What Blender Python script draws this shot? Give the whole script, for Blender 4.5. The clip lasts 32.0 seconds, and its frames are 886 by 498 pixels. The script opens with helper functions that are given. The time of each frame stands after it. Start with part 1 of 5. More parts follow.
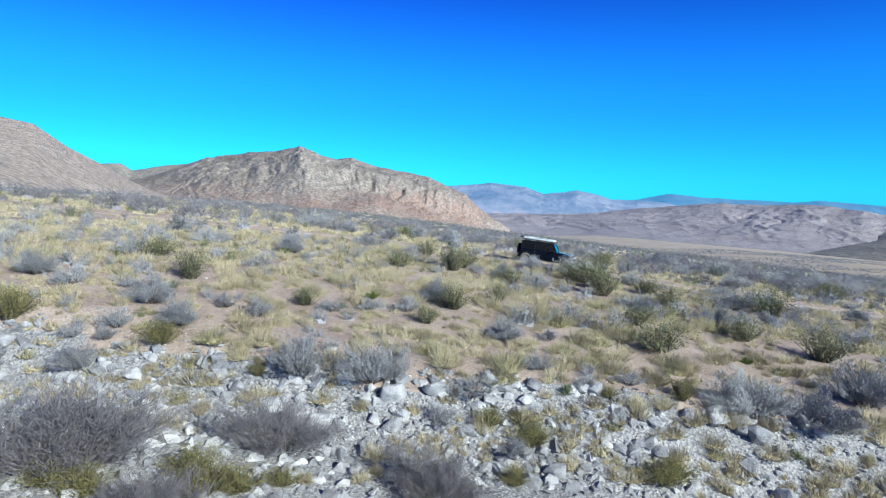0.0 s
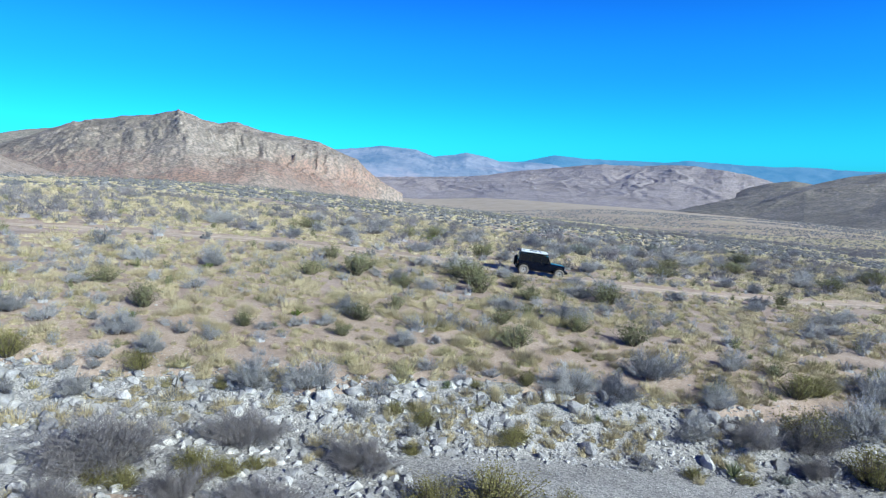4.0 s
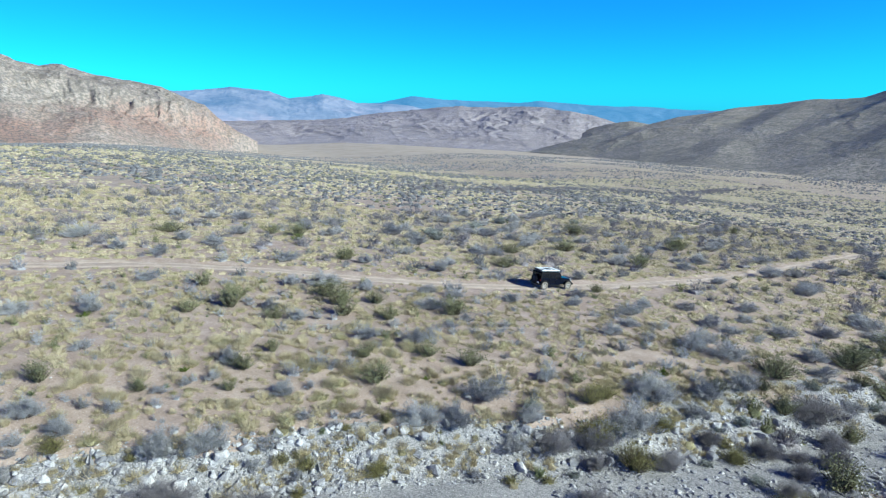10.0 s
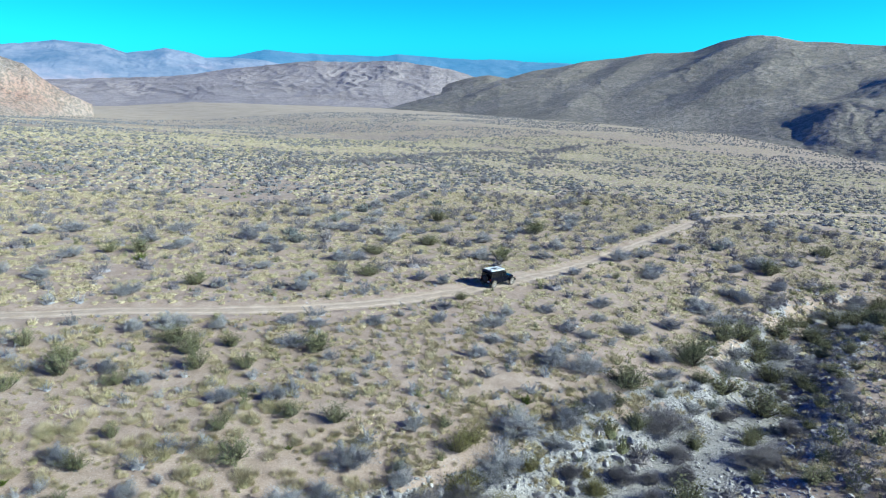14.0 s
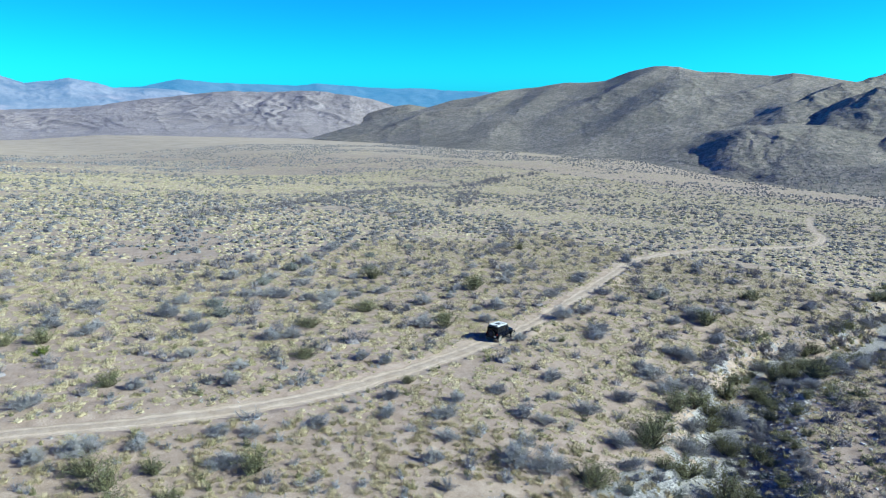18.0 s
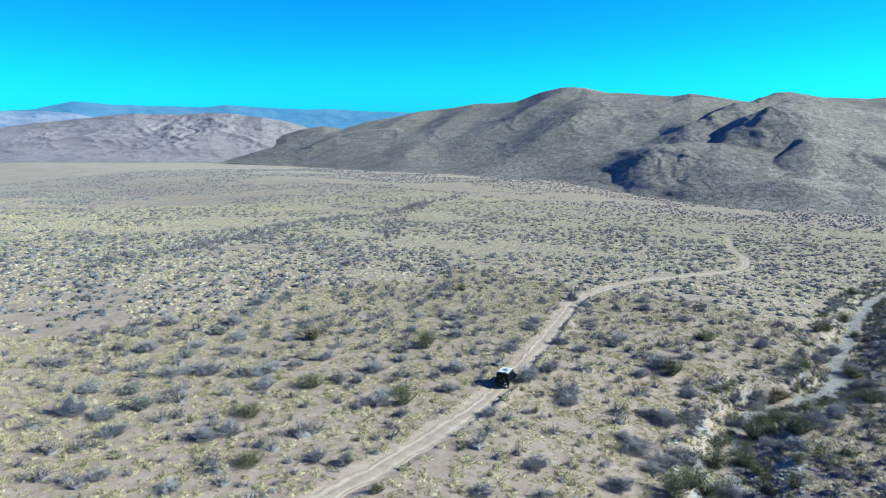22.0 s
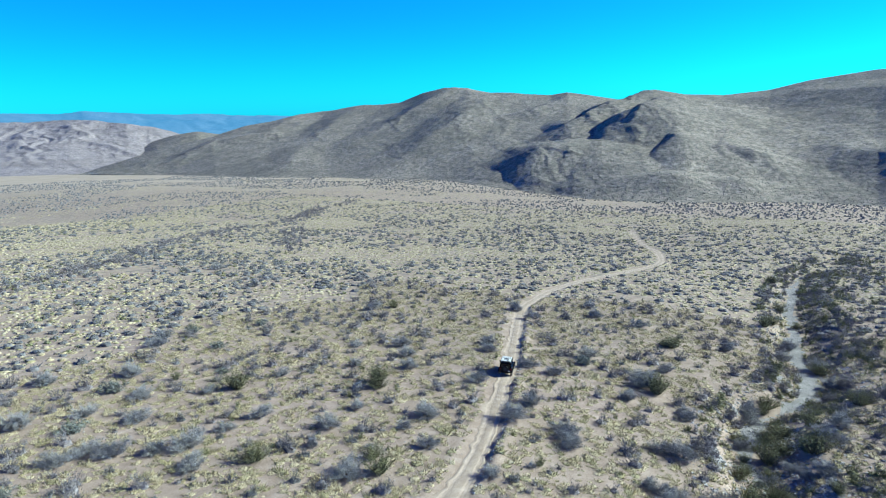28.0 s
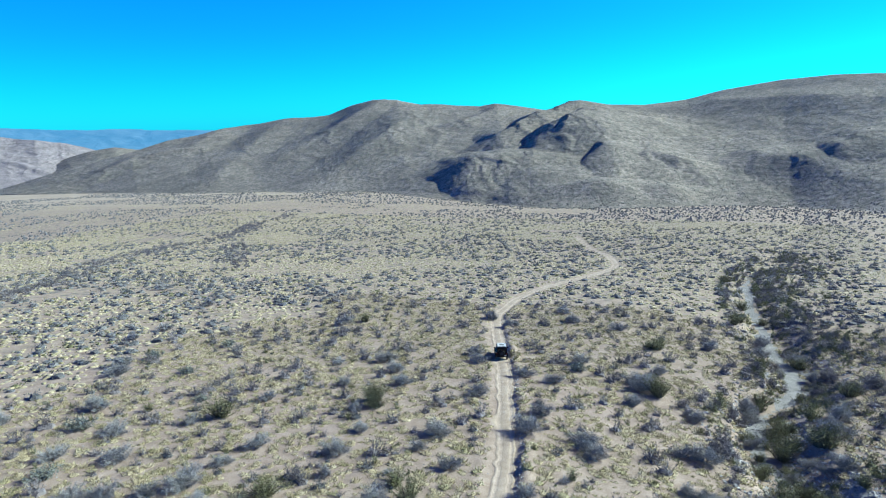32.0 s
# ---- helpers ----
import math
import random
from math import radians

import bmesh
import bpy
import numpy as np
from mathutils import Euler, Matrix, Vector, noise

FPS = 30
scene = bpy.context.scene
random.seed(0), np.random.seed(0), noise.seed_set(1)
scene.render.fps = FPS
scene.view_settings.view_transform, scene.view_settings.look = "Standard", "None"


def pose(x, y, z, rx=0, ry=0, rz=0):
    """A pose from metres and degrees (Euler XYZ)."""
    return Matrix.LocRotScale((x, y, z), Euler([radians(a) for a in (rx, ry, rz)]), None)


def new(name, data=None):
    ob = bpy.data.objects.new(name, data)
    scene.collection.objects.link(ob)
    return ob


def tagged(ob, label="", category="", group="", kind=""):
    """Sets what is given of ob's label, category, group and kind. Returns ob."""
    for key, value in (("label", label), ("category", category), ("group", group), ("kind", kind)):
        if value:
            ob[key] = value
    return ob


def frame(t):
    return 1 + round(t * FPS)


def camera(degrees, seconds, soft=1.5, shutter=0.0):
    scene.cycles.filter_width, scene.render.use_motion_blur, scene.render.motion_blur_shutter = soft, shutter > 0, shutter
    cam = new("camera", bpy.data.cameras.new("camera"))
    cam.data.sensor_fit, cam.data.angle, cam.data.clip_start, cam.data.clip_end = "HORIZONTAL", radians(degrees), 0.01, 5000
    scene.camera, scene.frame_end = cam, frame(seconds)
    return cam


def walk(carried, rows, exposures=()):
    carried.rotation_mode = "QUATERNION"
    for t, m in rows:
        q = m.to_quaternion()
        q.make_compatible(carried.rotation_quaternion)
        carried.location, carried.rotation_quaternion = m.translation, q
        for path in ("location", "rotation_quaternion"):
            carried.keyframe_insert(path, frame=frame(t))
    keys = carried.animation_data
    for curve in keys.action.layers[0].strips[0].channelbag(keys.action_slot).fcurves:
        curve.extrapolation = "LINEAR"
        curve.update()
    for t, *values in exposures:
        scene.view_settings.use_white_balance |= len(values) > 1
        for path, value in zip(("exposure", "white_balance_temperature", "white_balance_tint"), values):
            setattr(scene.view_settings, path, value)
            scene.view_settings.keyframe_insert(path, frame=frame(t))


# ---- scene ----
cam = camera(69.0, 32.0, soft=1.15)
# seconds, eye in metres, Euler degrees
ROWS = [
    (0, 0.11, -0.25, 6.71, 85.75, -1.53, -1.46),
    (0.5, 0.02, -1.56, 6.86, 85.53, -1.50, -2.30),
    (1, -0.21, -2.38, 6.96, 85.39, -1.38, -3.39),
    (1.5, -0.33, -3.15, 7.17, 85.09, -1.36, -5.05),
    (2, -0.43, -4.12, 7.45, 84.87, -1.24, -6.34),
    (2.5, -0.54, -4.90, 7.86, 84.59, -1.14, -7.54),
    (3, -0.60, -5.48, 8.44, 84.15, -1.05, -8.81),
    (3.5, -0.70, -6.16, 9.26, 83.48, -1.02, -9.95),
    (5.5, -1.86, -9.04, 12.33, 80.37, -0.71, -13.93),
    (6, -2.27, -9.84, 12.77, 79.92, -0.71, -14.82),
    (6.5, -2.58, -10.66, 13.35, 79.41, -0.73, -16.05),
    (7, -2.68, -11.46, 13.92, 79.26, -0.75, -17.09),
    (7.5, -2.69, -11.82, 14.49, 78.99, -0.74, -17.85),
    (8, -2.72, -11.65, 15.02, 78.84, -0.74, -18.77),
    (8.5, -2.58, -11.37, 15.53, 78.37, -0.72, -20.11),
    (9, -2.31, -11.36, 16.01, 77.87, -0.65, -21.48),
    (9.5, -2.25, -11.60, 16.55, 77.83, -0.59, -22.49),
    (10, -2.12, -11.81, 17.18, 77.66, -0.50, -23.39),
    (10.5, -1.99, -11.85, 17.96, 77.18, -0.42, -24.44),
    (11, -1.79, -11.96, 18.72, 76.60, -0.40, -25.42),
    (11.5, -1.60, -12.06, 19.49, 75.95, -0.33, -26.43),
    (12, -1.35, -11.98, 20.19, 75.35, -0.34, -27.21),
    (12.5, -1.06, -11.51, 20.85, 74.74, -0.32, -28.12),
    (13, -0.76, -10.78, 21.37, 74.14, -0.32, -29.19),
    (13.5, -0.68, -9.99, 21.96, 73.94, -0.26, -32.79),
    (14, -0.09, -9.47, 22.39, 73.80, -0.17, -35.45),
    (14.5, 0.22, -9.08, 22.82, 73.77, -0.16, -36.77),
    (16.5, 1.58, -6.76, 24.54, 74.19, 0.00, -40.04),
    (17, 1.82, -5.89, 25.07, 74.71, 0.05, -40.71),
    (17.5, 1.75, -5.13, 25.66, 75.54, 0.05, -41.47),
    (18, 1.62, -4.41, 26.25, 76.14, 0.06, -42.39),
    (18.5, 1.86, -3.49, 26.77, 77.17, 0.11, -43.40),
    (19, 2.27, -2.34, 27.28, 78.25, 0.12, -44.31),
    (19.5, 2.62, -1.06, 27.80, 78.80, 0.25, -45.31),
    (20, 2.99, 0.16, 28.21, 78.75, 0.24, -46.25),
    (20.5, 3.39, 1.26, 28.55, 78.63, 0.32, -47.18),
    (21, 4.01, 2.53, 28.80, 78.36, 0.37, -48.12),
    (21.5, 4.58, 4.00, 29.06, 78.13, 0.39, -48.98),
    (22, 5.16, 5.39, 29.28, 77.79, 0.45, -49.89),
    (22.5, 5.89, 6.75, 29.43, 77.61, 0.52, -50.88),
    (23, 6.81, 8.19, 29.46, 77.41, 0.58, -51.86),
    (23.5, 7.74, 9.66, 29.48, 77.27, 0.62, -52.83),
    (24, 8.44, 11.07, 29.37, 77.16, 0.69, -53.77),
    (24.5, 8.63, 12.22, 29.28, 77.15, 0.74, -54.70),
    (25, 8.65, 13.28, 29.10, 77.20, 0.82, -55.51),
    (25.5, 8.83, 14.33, 28.86, 77.38, 0.94, -56.22),
    (27.5, 11.10, 19.63, 28.40, 77.72, 1.29, -59.53),
    (28, 11.74, 20.97, 28.28, 77.77, 1.38, -60.34),
    (28.5, 12.37, 22.30, 28.23, 77.95, 1.43, -61.21),
    (29, 12.93, 23.59, 28.13, 78.01, 1.45, -62.19),
    (29.5, 13.27, 24.73, 28.11, 78.06, 1.47, -63.00),
    (30, 13.35, 25.79, 28.06, 78.14, 1.61, -63.96),
    (30.5, 12.90, 26.64, 28.00, 78.18, 1.74, -64.90),
    (31, 12.15, 27.34, 27.66, 78.28, 1.86, -65.49),
    (31.5, 11.70, 28.35, 27.45, 78.55, 1.89, -65.98),
    (32, 11.42, 29.55, 27.29, 78.63, 1.96, -66.71),
]
walk(cam, [(t, pose(x, y, z, rx, ry, rz)) for t, x, y, z, rx, ry, rz in ROWS],
     [(0, 0.54, 6500, 11), (4, 0.56, 6500, 9.5), (9, 0.62, 6500, 6.8), (14, 0.67, 6480, 5), (20, 0.68, 6480, 3), (32, 0.73, 6500, 1)])

# ---- light: clear winter sky, low sun ----
SUN_TO = Vector((0.68, -0.73, 0.0)).normalized()
SUN_EL = radians(26)
world = bpy.data.worlds.new("sky")
scene.world = world
world.use_nodes = True
wn, wl = world.node_tree.nodes, world.node_tree.links
wn.clear()
sky = wn.new("ShaderNodeTexSky")
sky.sky_type = "NISHITA"
sky.sun_disc = False
sky.sun_elevation = SUN_EL
sky.sun_rotation = math.atan2(SUN_TO.x, SUN_TO.y)
sky.altitude = 1200
sky.dust_density = 0.5
sky.ozone_density = 2.0
tint = wn.new("ShaderNodeMix")
tint.data_type, tint.blend_type = "RGBA", "MULTIPLY"
tint.inputs[0].default_value = 1.0
bg = wn.new("ShaderNodeBackground")
bg.inputs[1].default_value = 0.123
wo = wn.new("ShaderNodeOutputWorld")
deep = wn.new("ShaderNodeGamma")
deep.inputs[1].default_value = 1.0
wl.new(sky.outputs[0], deep.inputs[0])
# the air is clearer and bluer higher up
lift = wn.new("ShaderNodeSeparateXYZ")
wl.new(wn.new("ShaderNodeTexCoord").outputs["Generated"], lift.inputs[0])
air = wn.new("ShaderNodeValToRGB")
air.color_ramp.interpolation = "EASE"
for k, (at, tone) in enumerate(((0.0, (0.03, 0.67, 1.3, 1)), (0.15, (0.03, 0.53, 1.3, 1)), (0.38, (0.02, 0.16, 0.9, 1)), (0.7, (0.1, 0.15, 0.4, 1)))):
    stop = air.color_ramp.elements[k] if k < 2 else air.color_ramp.elements.new(at)
    stop.position, stop.color = at, tone
wl.new(lift.outputs[2], air.inputs[0])
wl.new(air.outputs[0], tint.inputs[7])
wl.new(deep.outputs[0], tint.inputs[6])
wl.new(tint.outputs[2], bg.inputs[0])
wl.new(bg.outputs[0], wo.inputs[0])
sun = new("sun", bpy.data.lights.new("sun", "SUN"))
sun.data.energy = 5.0
sun.data.angle = radians(0.53)
sun.data.color = (0.92, 1.0, 0.93)
to_sun = Vector((SUN_TO.x * math.cos(SUN_EL), SUN_TO.y * math.cos(SUN_EL), math.sin(SUN_EL)))
sun.rotation_euler = to_sun.to_track_quat("Z", "Y").to_euler()
sun.location = to_sun * 300


# ---- materials ----
def material(name, rough=0.9, metal=0.0):
    m = bpy.data.materials.new(name)
    m.use_nodes = True
    b = m.node_tree.nodes["Principled BSDF"]
    b.inputs["Roughness"].default_value = rough
    b.inputs["Metallic"].default_value = metal
    b.inputs["Specular IOR Level"].default_value = 0.25
    return m, m.node_tree.nodes, m.node_tree.links, b


def noise_node(n, l, scale, detail=6, rough=0.6, coord=None):
    tex = n.new("ShaderNodeTexNoise")
    tex.inputs["Scale"].default_value = scale
    tex.inputs["Detail"].default_value = detail
    tex.inputs["Roughness"].default_value = rough
    if coord is not None:
        l.new(coord, tex.inputs["Vector"])
    return tex.outputs["Fac"]


def ramp(n, l, fac, stops):
    r = n.new("ShaderNodeValToRGB")
    els = r.color_ramp.elements
    while len(els) < len(stops):
        els.new(0.5)
    for e, (p, c) in zip(els, stops):
        e.position, e.color = p, (*c, 1) if len(c) == 3 else c
    l.new(fac, r.inputs[0])
    return r.outputs[0]


def mixed(n, l, fac, a, b, mode="MIX"):
    m = n.new("ShaderNodeMix")
    m.data_type, m.blend_type = "RGBA", mode
    for socket, v in ((0, fac), (6, a), (7, b)):
        if isinstance(v, (int, float)):
            m.inputs[socket].default_value = v
        elif isinstance(v, tuple):
            m.inputs[socket].default_value = (*v, 1)
        else:
            l.new(v, m.inputs[socket])
    return m.outputs[2]


def sum_of(n, l, a, b, op="ADD"):
    m = n.new("ShaderNodeMath")
    m.operation = op
    for k, v in enumerate((a, b)):
        if isinstance(v, (int, float)):
            m.inputs[k].default_value = v
        else:
            l.new(v, m.inputs[k])
    return m.outputs[0]


def bumped(n, l, b, height, strength, distance):
    u = n.new("ShaderNodeBump")
    u.inputs["Strength"].default_value = strength
    u.inputs["Distance"].default_value = distance
    l.new(height, u.inputs["Height"])
    l.new(u.outputs[0], b.inputs["Normal"])


def position(n):
    return n.new("ShaderNodeNewGeometry").outputs["Position"]


def soil_material():
    """Pinkish desert soil with pebbles; dry grass and low scrub colour it patch by patch."""
    m, n, l, b = material("soil", 0.95)
    p = position(n)
    big = noise_node(n, l, 0.035, 5, 0.6, p)
    mid = noise_node(n, l, 0.6, 6, 0.65, p)
    fine = noise_node(n, l, 9.0, 5, 0.7, p)
    base = ramp(n, l, mid, [(0.3, (0.265, 0.203, 0.17)), (0.5, (0.37, 0.288, 0.243)), (0.72, (0.49, 0.398, 0.342))])
    grit = ramp(n, l, fine, [(0.3, (0.62, 0.6, 0.58)), (0.5, (1, 1, 1)), (0.75, (1.25, 1.24, 1.2))])
    col = mixed(n, l, 1.0, base, grit, "MULTIPLY")
    pebble = n.new("ShaderNodeTexVoronoi")
    pebble.inputs["Scale"].default_value = 8.5
    l.new(p, pebble.inputs["Vector"])
    dots = ramp(n, l, pebble.outputs["Distance"], [(0.12, (1, 1, 1)), (0.24, (0, 0, 0))])
    col = mixed(n, l, sum_of(n, l, dots, 0.65, "MULTIPLY"), col, (0.64, 0.6, 0.56))
    straw = ramp(n, l, big, [(0.36, (0, 0, 0)), (0.58, (1, 1, 1))])
    col = mixed(n, l, sum_of(n, l, straw, 0.16, "MULTIPLY"), col, (0.38, 0.325, 0.22))
    # away from the drive the low grass closes up
    away = n.new("ShaderNodeVectorMath")
    away.operation = "DISTANCE"
    l.new(p, away.inputs[0])
    away.inputs[1].default_value = (30, 40, 0)
    grown = n.new("ShaderNodeMapRange")
    grown.inputs["From Min"].default_value, grown.inputs["From Max"].default_value = 60, 170
    l.new(away.outputs["Value"], grown.inputs["Value"])
    for scale, size, tone in ((0.75, 0.5, (0.42, 0.37, 0.242)), (0.27, 0.4, (0.16, 0.16, 0.15))):
        cells = n.new("ShaderNodeTexVoronoi")
        cells.inputs["Scale"].default_value = scale
        l.new(p, cells.inputs["Vector"])
        near = sum_of(n, l, cells.outputs["Distance"], sum_of(n, l, sum_of(n, l, fine, 0.5, "SUBTRACT"), 0.5, "MULTIPLY"))
        clump = ramp(n, l, near, [(size * 0.6, (1, 1, 1)), (size, (0, 0, 0))])
        col = mixed(n, l, sum_of(n, l, clump, sum_of(n, l, grown.outputs[0], 0.8, "MULTIPLY"), "MULTIPLY"), col, tone)
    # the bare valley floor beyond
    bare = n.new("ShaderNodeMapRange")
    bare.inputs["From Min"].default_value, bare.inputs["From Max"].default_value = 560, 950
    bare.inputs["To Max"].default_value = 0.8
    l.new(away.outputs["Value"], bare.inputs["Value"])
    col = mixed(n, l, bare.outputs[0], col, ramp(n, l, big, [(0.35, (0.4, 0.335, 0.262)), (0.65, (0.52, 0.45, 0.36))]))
    l.new(col, b.inputs["Base Color"])
    bumped(n, l, b, sum_of(n, l, fine, mid), 0.6, 0.05)
    return m


def gravel_material():
    m, n, l, b = material("gravel", 0.9)
    p = position(n)
    v = n.new("ShaderNodeTexVoronoi")
    v.inputs["Scale"].default_value = 17.0
    l.new(p, v.inputs["Vector"])
    mid = noise_node(n, l, 0.5, 5, 0.6, p)
    col = ramp(n, l, mid, [(0.3, (0.235, 0.233, 0.231)), (0.55, (0.325, 0.322, 0.318)), (0.75, (0.42, 0.415, 0.407))])
    bw = n.new("ShaderNodeSeparateColor")
    l.new(v.outputs["Color"], bw.inputs[0])
    shade = ramp(n, l, bw.outputs[0], [(0.0, (0.55, 0.55, 0.57)), (0.5, (0.95, 0.95, 0.95)), (1.0, (1.35, 1.33, 1.3))])
    l.new(mixed(n, l, 1.0, col, shade, "MULTIPLY"), b.inputs["Base Color"])
    bumped(n, l, b, v.outputs["Distance"], 0.8, 0.035)
    return m


def road_material(name, worn):
    """Packed dirt with gravel; the wheel tracks are worn smooth and pale."""
    m, n, l, b = material(name, 0.95)
    p = position(n)
    mid = noise_node(n, l, 0.8, 6, 0.65, p)
    fine = noise_node(n, l, 11.0, 4, 0.7, p)
    col = ramp(n, l, mid, [(p, tuple(c * worn for c in tone)) for p, tone in ((0.3, (0.38, 0.305, 0.24)), (0.55, (0.48, 0.395, 0.32)), (0.75, (0.58, 0.495, 0.41)))])
    grit = ramp(n, l, fine, [(0.3, (0.75, 0.74, 0.73)), (0.55, (1, 1, 1)), (0.75, (1.2, 1.2, 1.18))])
    l.new(mixed(n, l, 1.0, col, grit, "MULTIPLY"), b.inputs["Base Color"])
    bumped(n, l, b, sum_of(n, l, fine, mid), 0.5, 0.05)
    return m


def slope_material(name, low, high, scrub, density, strata=0.0, scale=1.0, red=None, dip=0.0, bump=0.7):
    """A desert hillside: rock and scree in two tones, with scrub dots, bands of strata and an optional red foot."""
    m, n, l, b = material(name, 0.95)
    p = position(n)
    big = noise_node(n, l, 0.006 * scale, 8, 0.62, p)
    mid = noise_node(n, l, 0.035 * scale, 8, 0.68, p)
    dot = noise_node(n, l, 0.17 * scale, 4, 0.75, p)
    both = sum_of(n, l, sum_of(n, l, big, 0.45, "MULTIPLY"), sum_of(n, l, mid, 0.55, "MULTIPLY"))
    col = ramp(n, l, both, [(0.38, low), (0.5, tuple((a + c) / 2 for a, c in zip(low, high))), (0.62, high)])
    if strata:
        sep = n.new("ShaderNodeSeparateXYZ")
        l.new(p, sep.inputs[0])
        comb = n.new("ShaderNodeCombineXYZ")
        l.new(sum_of(n, l, sep.outputs[0], 0.15, "MULTIPLY"), comb.inputs[0])
        l.new(sum_of(n, l, sep.outputs[1], 0.15, "MULTIPLY"), comb.inputs[1])
        tilted = sum_of(n, l, sep.outputs[2], sum_of(n, l, sep.outputs[0], dip, "MULTIPLY"))
        l.new(sum_of(n, l, tilted, 2.2, "MULTIPLY"), comb.inputs[2])
        band = noise_node(n, l, 0.03 * scale, 6, 0.7, comb.outputs[0])
        tone = ramp(n, l, band, [(0.36, (0.55, 0.54, 0.53)), (0.5, (1, 1, 1)), (0.64, (1.3, 1.26, 1.22))])
        col = mixed(n, l, strata, col, tone, "MULTIPLY")
    if red:
        sep = n.new("ShaderNodeSeparateXYZ")
        l.new(p, sep.inputs[0])
        level = sum_of(n, l, sep.outputs[2], sum_of(n, l, sum_of(n, l, mid, 0.5, "SUBTRACT"), 60, "MULTIPLY"))
        foot = n.new("ShaderNodeMapRange")
        foot.inputs["From Min"].default_value, foot.inputs["From Max"].default_value = red[1] + 14, red[1] - 10
        l.new(level, foot.inputs["Value"])
        col = mixed(n, l, foot.outputs[0], col, ramp(n, l, big, [(0.4, red[0]), (0.6, red[2])]))
    spots = ramp(n, l, dot, [(0.5 - density * 0.1, (1, 1, 1)), (0.55, (0, 0, 0))])
    inv = sum_of(n, l, 1.0, spots, "SUBTRACT")
    col = mixed(n, l, sum_of(n, l, inv, 0.75, "MULTIPLY"), col, scrub)
    l.new(col, b.inputs["Base Color"])
    bumped(n, l, b, sum_of(n, l, mid, dot), bump, 5.0 / scale)
    return m


def plant_material(name, tones, wide=0.7, fine=18.0, rough=0.85):
    """Leaves or twigs; the tone drifts from plant to plant and from twig to twig."""
    m, n, l, b = material(name, rough)
    p = position(n)
    isl = n.new("ShaderNodeNewGeometry").outputs["Random Per Island"]
    grain = noise_node(n, l, fine, 4, 0.75, p)
    f = sum_of(n, l, sum_of(n, l, noise_node(n, l, wide, 2, 0.5, p), 0.5, "MULTIPLY"), sum_of(n, l, isl, 0.28, "MULTIPLY"))
    f = sum_of(n, l, f, sum_of(n, l, grain, 0.22, "MULTIPLY"))
    bumped(n, l, b, grain, 0.8, 0.1)
    k = len(tones) - 1
    l.new(ramp(n, l, f, [(0.26 + 0.48 * i / k, c) for i, c in enumerate(tones)]), b.inputs["Base Color"])
    return m


def plain(name, colour, rough=0.5, metal=0.0, wear=0.08, scale=6.0):
    m, n, l, b = material(name, rough, metal)
    p = n.new("ShaderNodeTexCoord").outputs["Object"]
    f = noise_node(n, l, scale, 5, 0.65, p)
    lo, hi = tuple(max(0, c * (1 - wear * 2)) for c in colour), tuple(c * (1 + wear * 2) for c in colour)
    l.new(ramp(n, l, f, [(0.3, lo), (0.7, hi)]), b.inputs["Base Color"])
    return m


M_SOIL, M_GRAVEL, M_ROAD, M_TRACK = soil_material(), gravel_material(), road_material("loose_dirt", 0.98), road_material("packed_track", 1.2)
M_HILL = slope_material("hillside", (0.205, 0.188, 0.165), (0.42, 0.372, 0.32), (0.15, 0.152, 0.13), 0.45, 0.12, bump=0.4)
M_CRAG = slope_material("craggy_limestone", (0.24, 0.207, 0.186), (0.45, 0.39, 0.342), (0.16, 0.15, 0.13), 0.55, 0.8, 1.6, ((0.41, 0.268, 0.218), 12, (0.4, 0.33, 0.285)), -0.36)
M_FOOT = slope_material("smooth_foothill", (0.42, 0.335, 0.28), (0.56, 0.465, 0.4), (0.25, 0.21, 0.17), 0.5, 0.1, 1.4)
# the mesa's pale mauve tones have some distance haze mixed into them
M_MESA = slope_material("pale_mesa", (0.265, 0.245, 0.265), (0.455, 0.408, 0.415), (0.23, 0.218, 0.23), 0.35, 0.5, 0.9, bump=0.5)
M_GREY = plant_material("grey_twigs", [(0.19, 0.192, 0.198), (0.34, 0.344, 0.352), (0.53, 0.53, 0.535)])
M_STEM = plant_material("woody_stems", [(0.1, 0.08, 0.065), (0.17, 0.14, 0.115)])
M_OLIVE = plant_material("olive_foliage", [(0.11, 0.118, 0.06), (0.2, 0.207, 0.108), (0.32, 0.325, 0.185)])
M_GREEN = plant_material("fresh_green_foliage", [(0.09, 0.13, 0.025), (0.16, 0.21, 0.04)])
M_STRAW = plant_material("dry_grass", [(0.36, 0.305, 0.192), (0.5, 0.432, 0.282), (0.63, 0.555, 0.38)], 0.45)
M_RABBIT = plant_material("yellow_green_foliage", [(0.14, 0.13, 0.045), (0.24, 0.225, 0.085), (0.36, 0.33, 0.15)])
M_SNAKE = plant_material("olive_yellow_foliage", [(0.25, 0.224, 0.12), (0.385, 0.352, 0.2), (0.5, 0.458, 0.285)])
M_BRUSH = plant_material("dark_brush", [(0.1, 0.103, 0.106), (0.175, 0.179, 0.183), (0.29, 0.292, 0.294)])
M_MAUVE = plant_material("mauve_twigs", [(0.145, 0.138, 0.147), (0.24, 0.226, 0.235), (0.36, 0.34, 0.346)])
M_SAGE = plant_material("sage_leaves", [(0.2, 0.225, 0.2), (0.31, 0.34, 0.31)])
M_YUCCA = plant_material("yucca_blades", [(0.12, 0.155, 0.07), (0.24, 0.27, 0.15)])
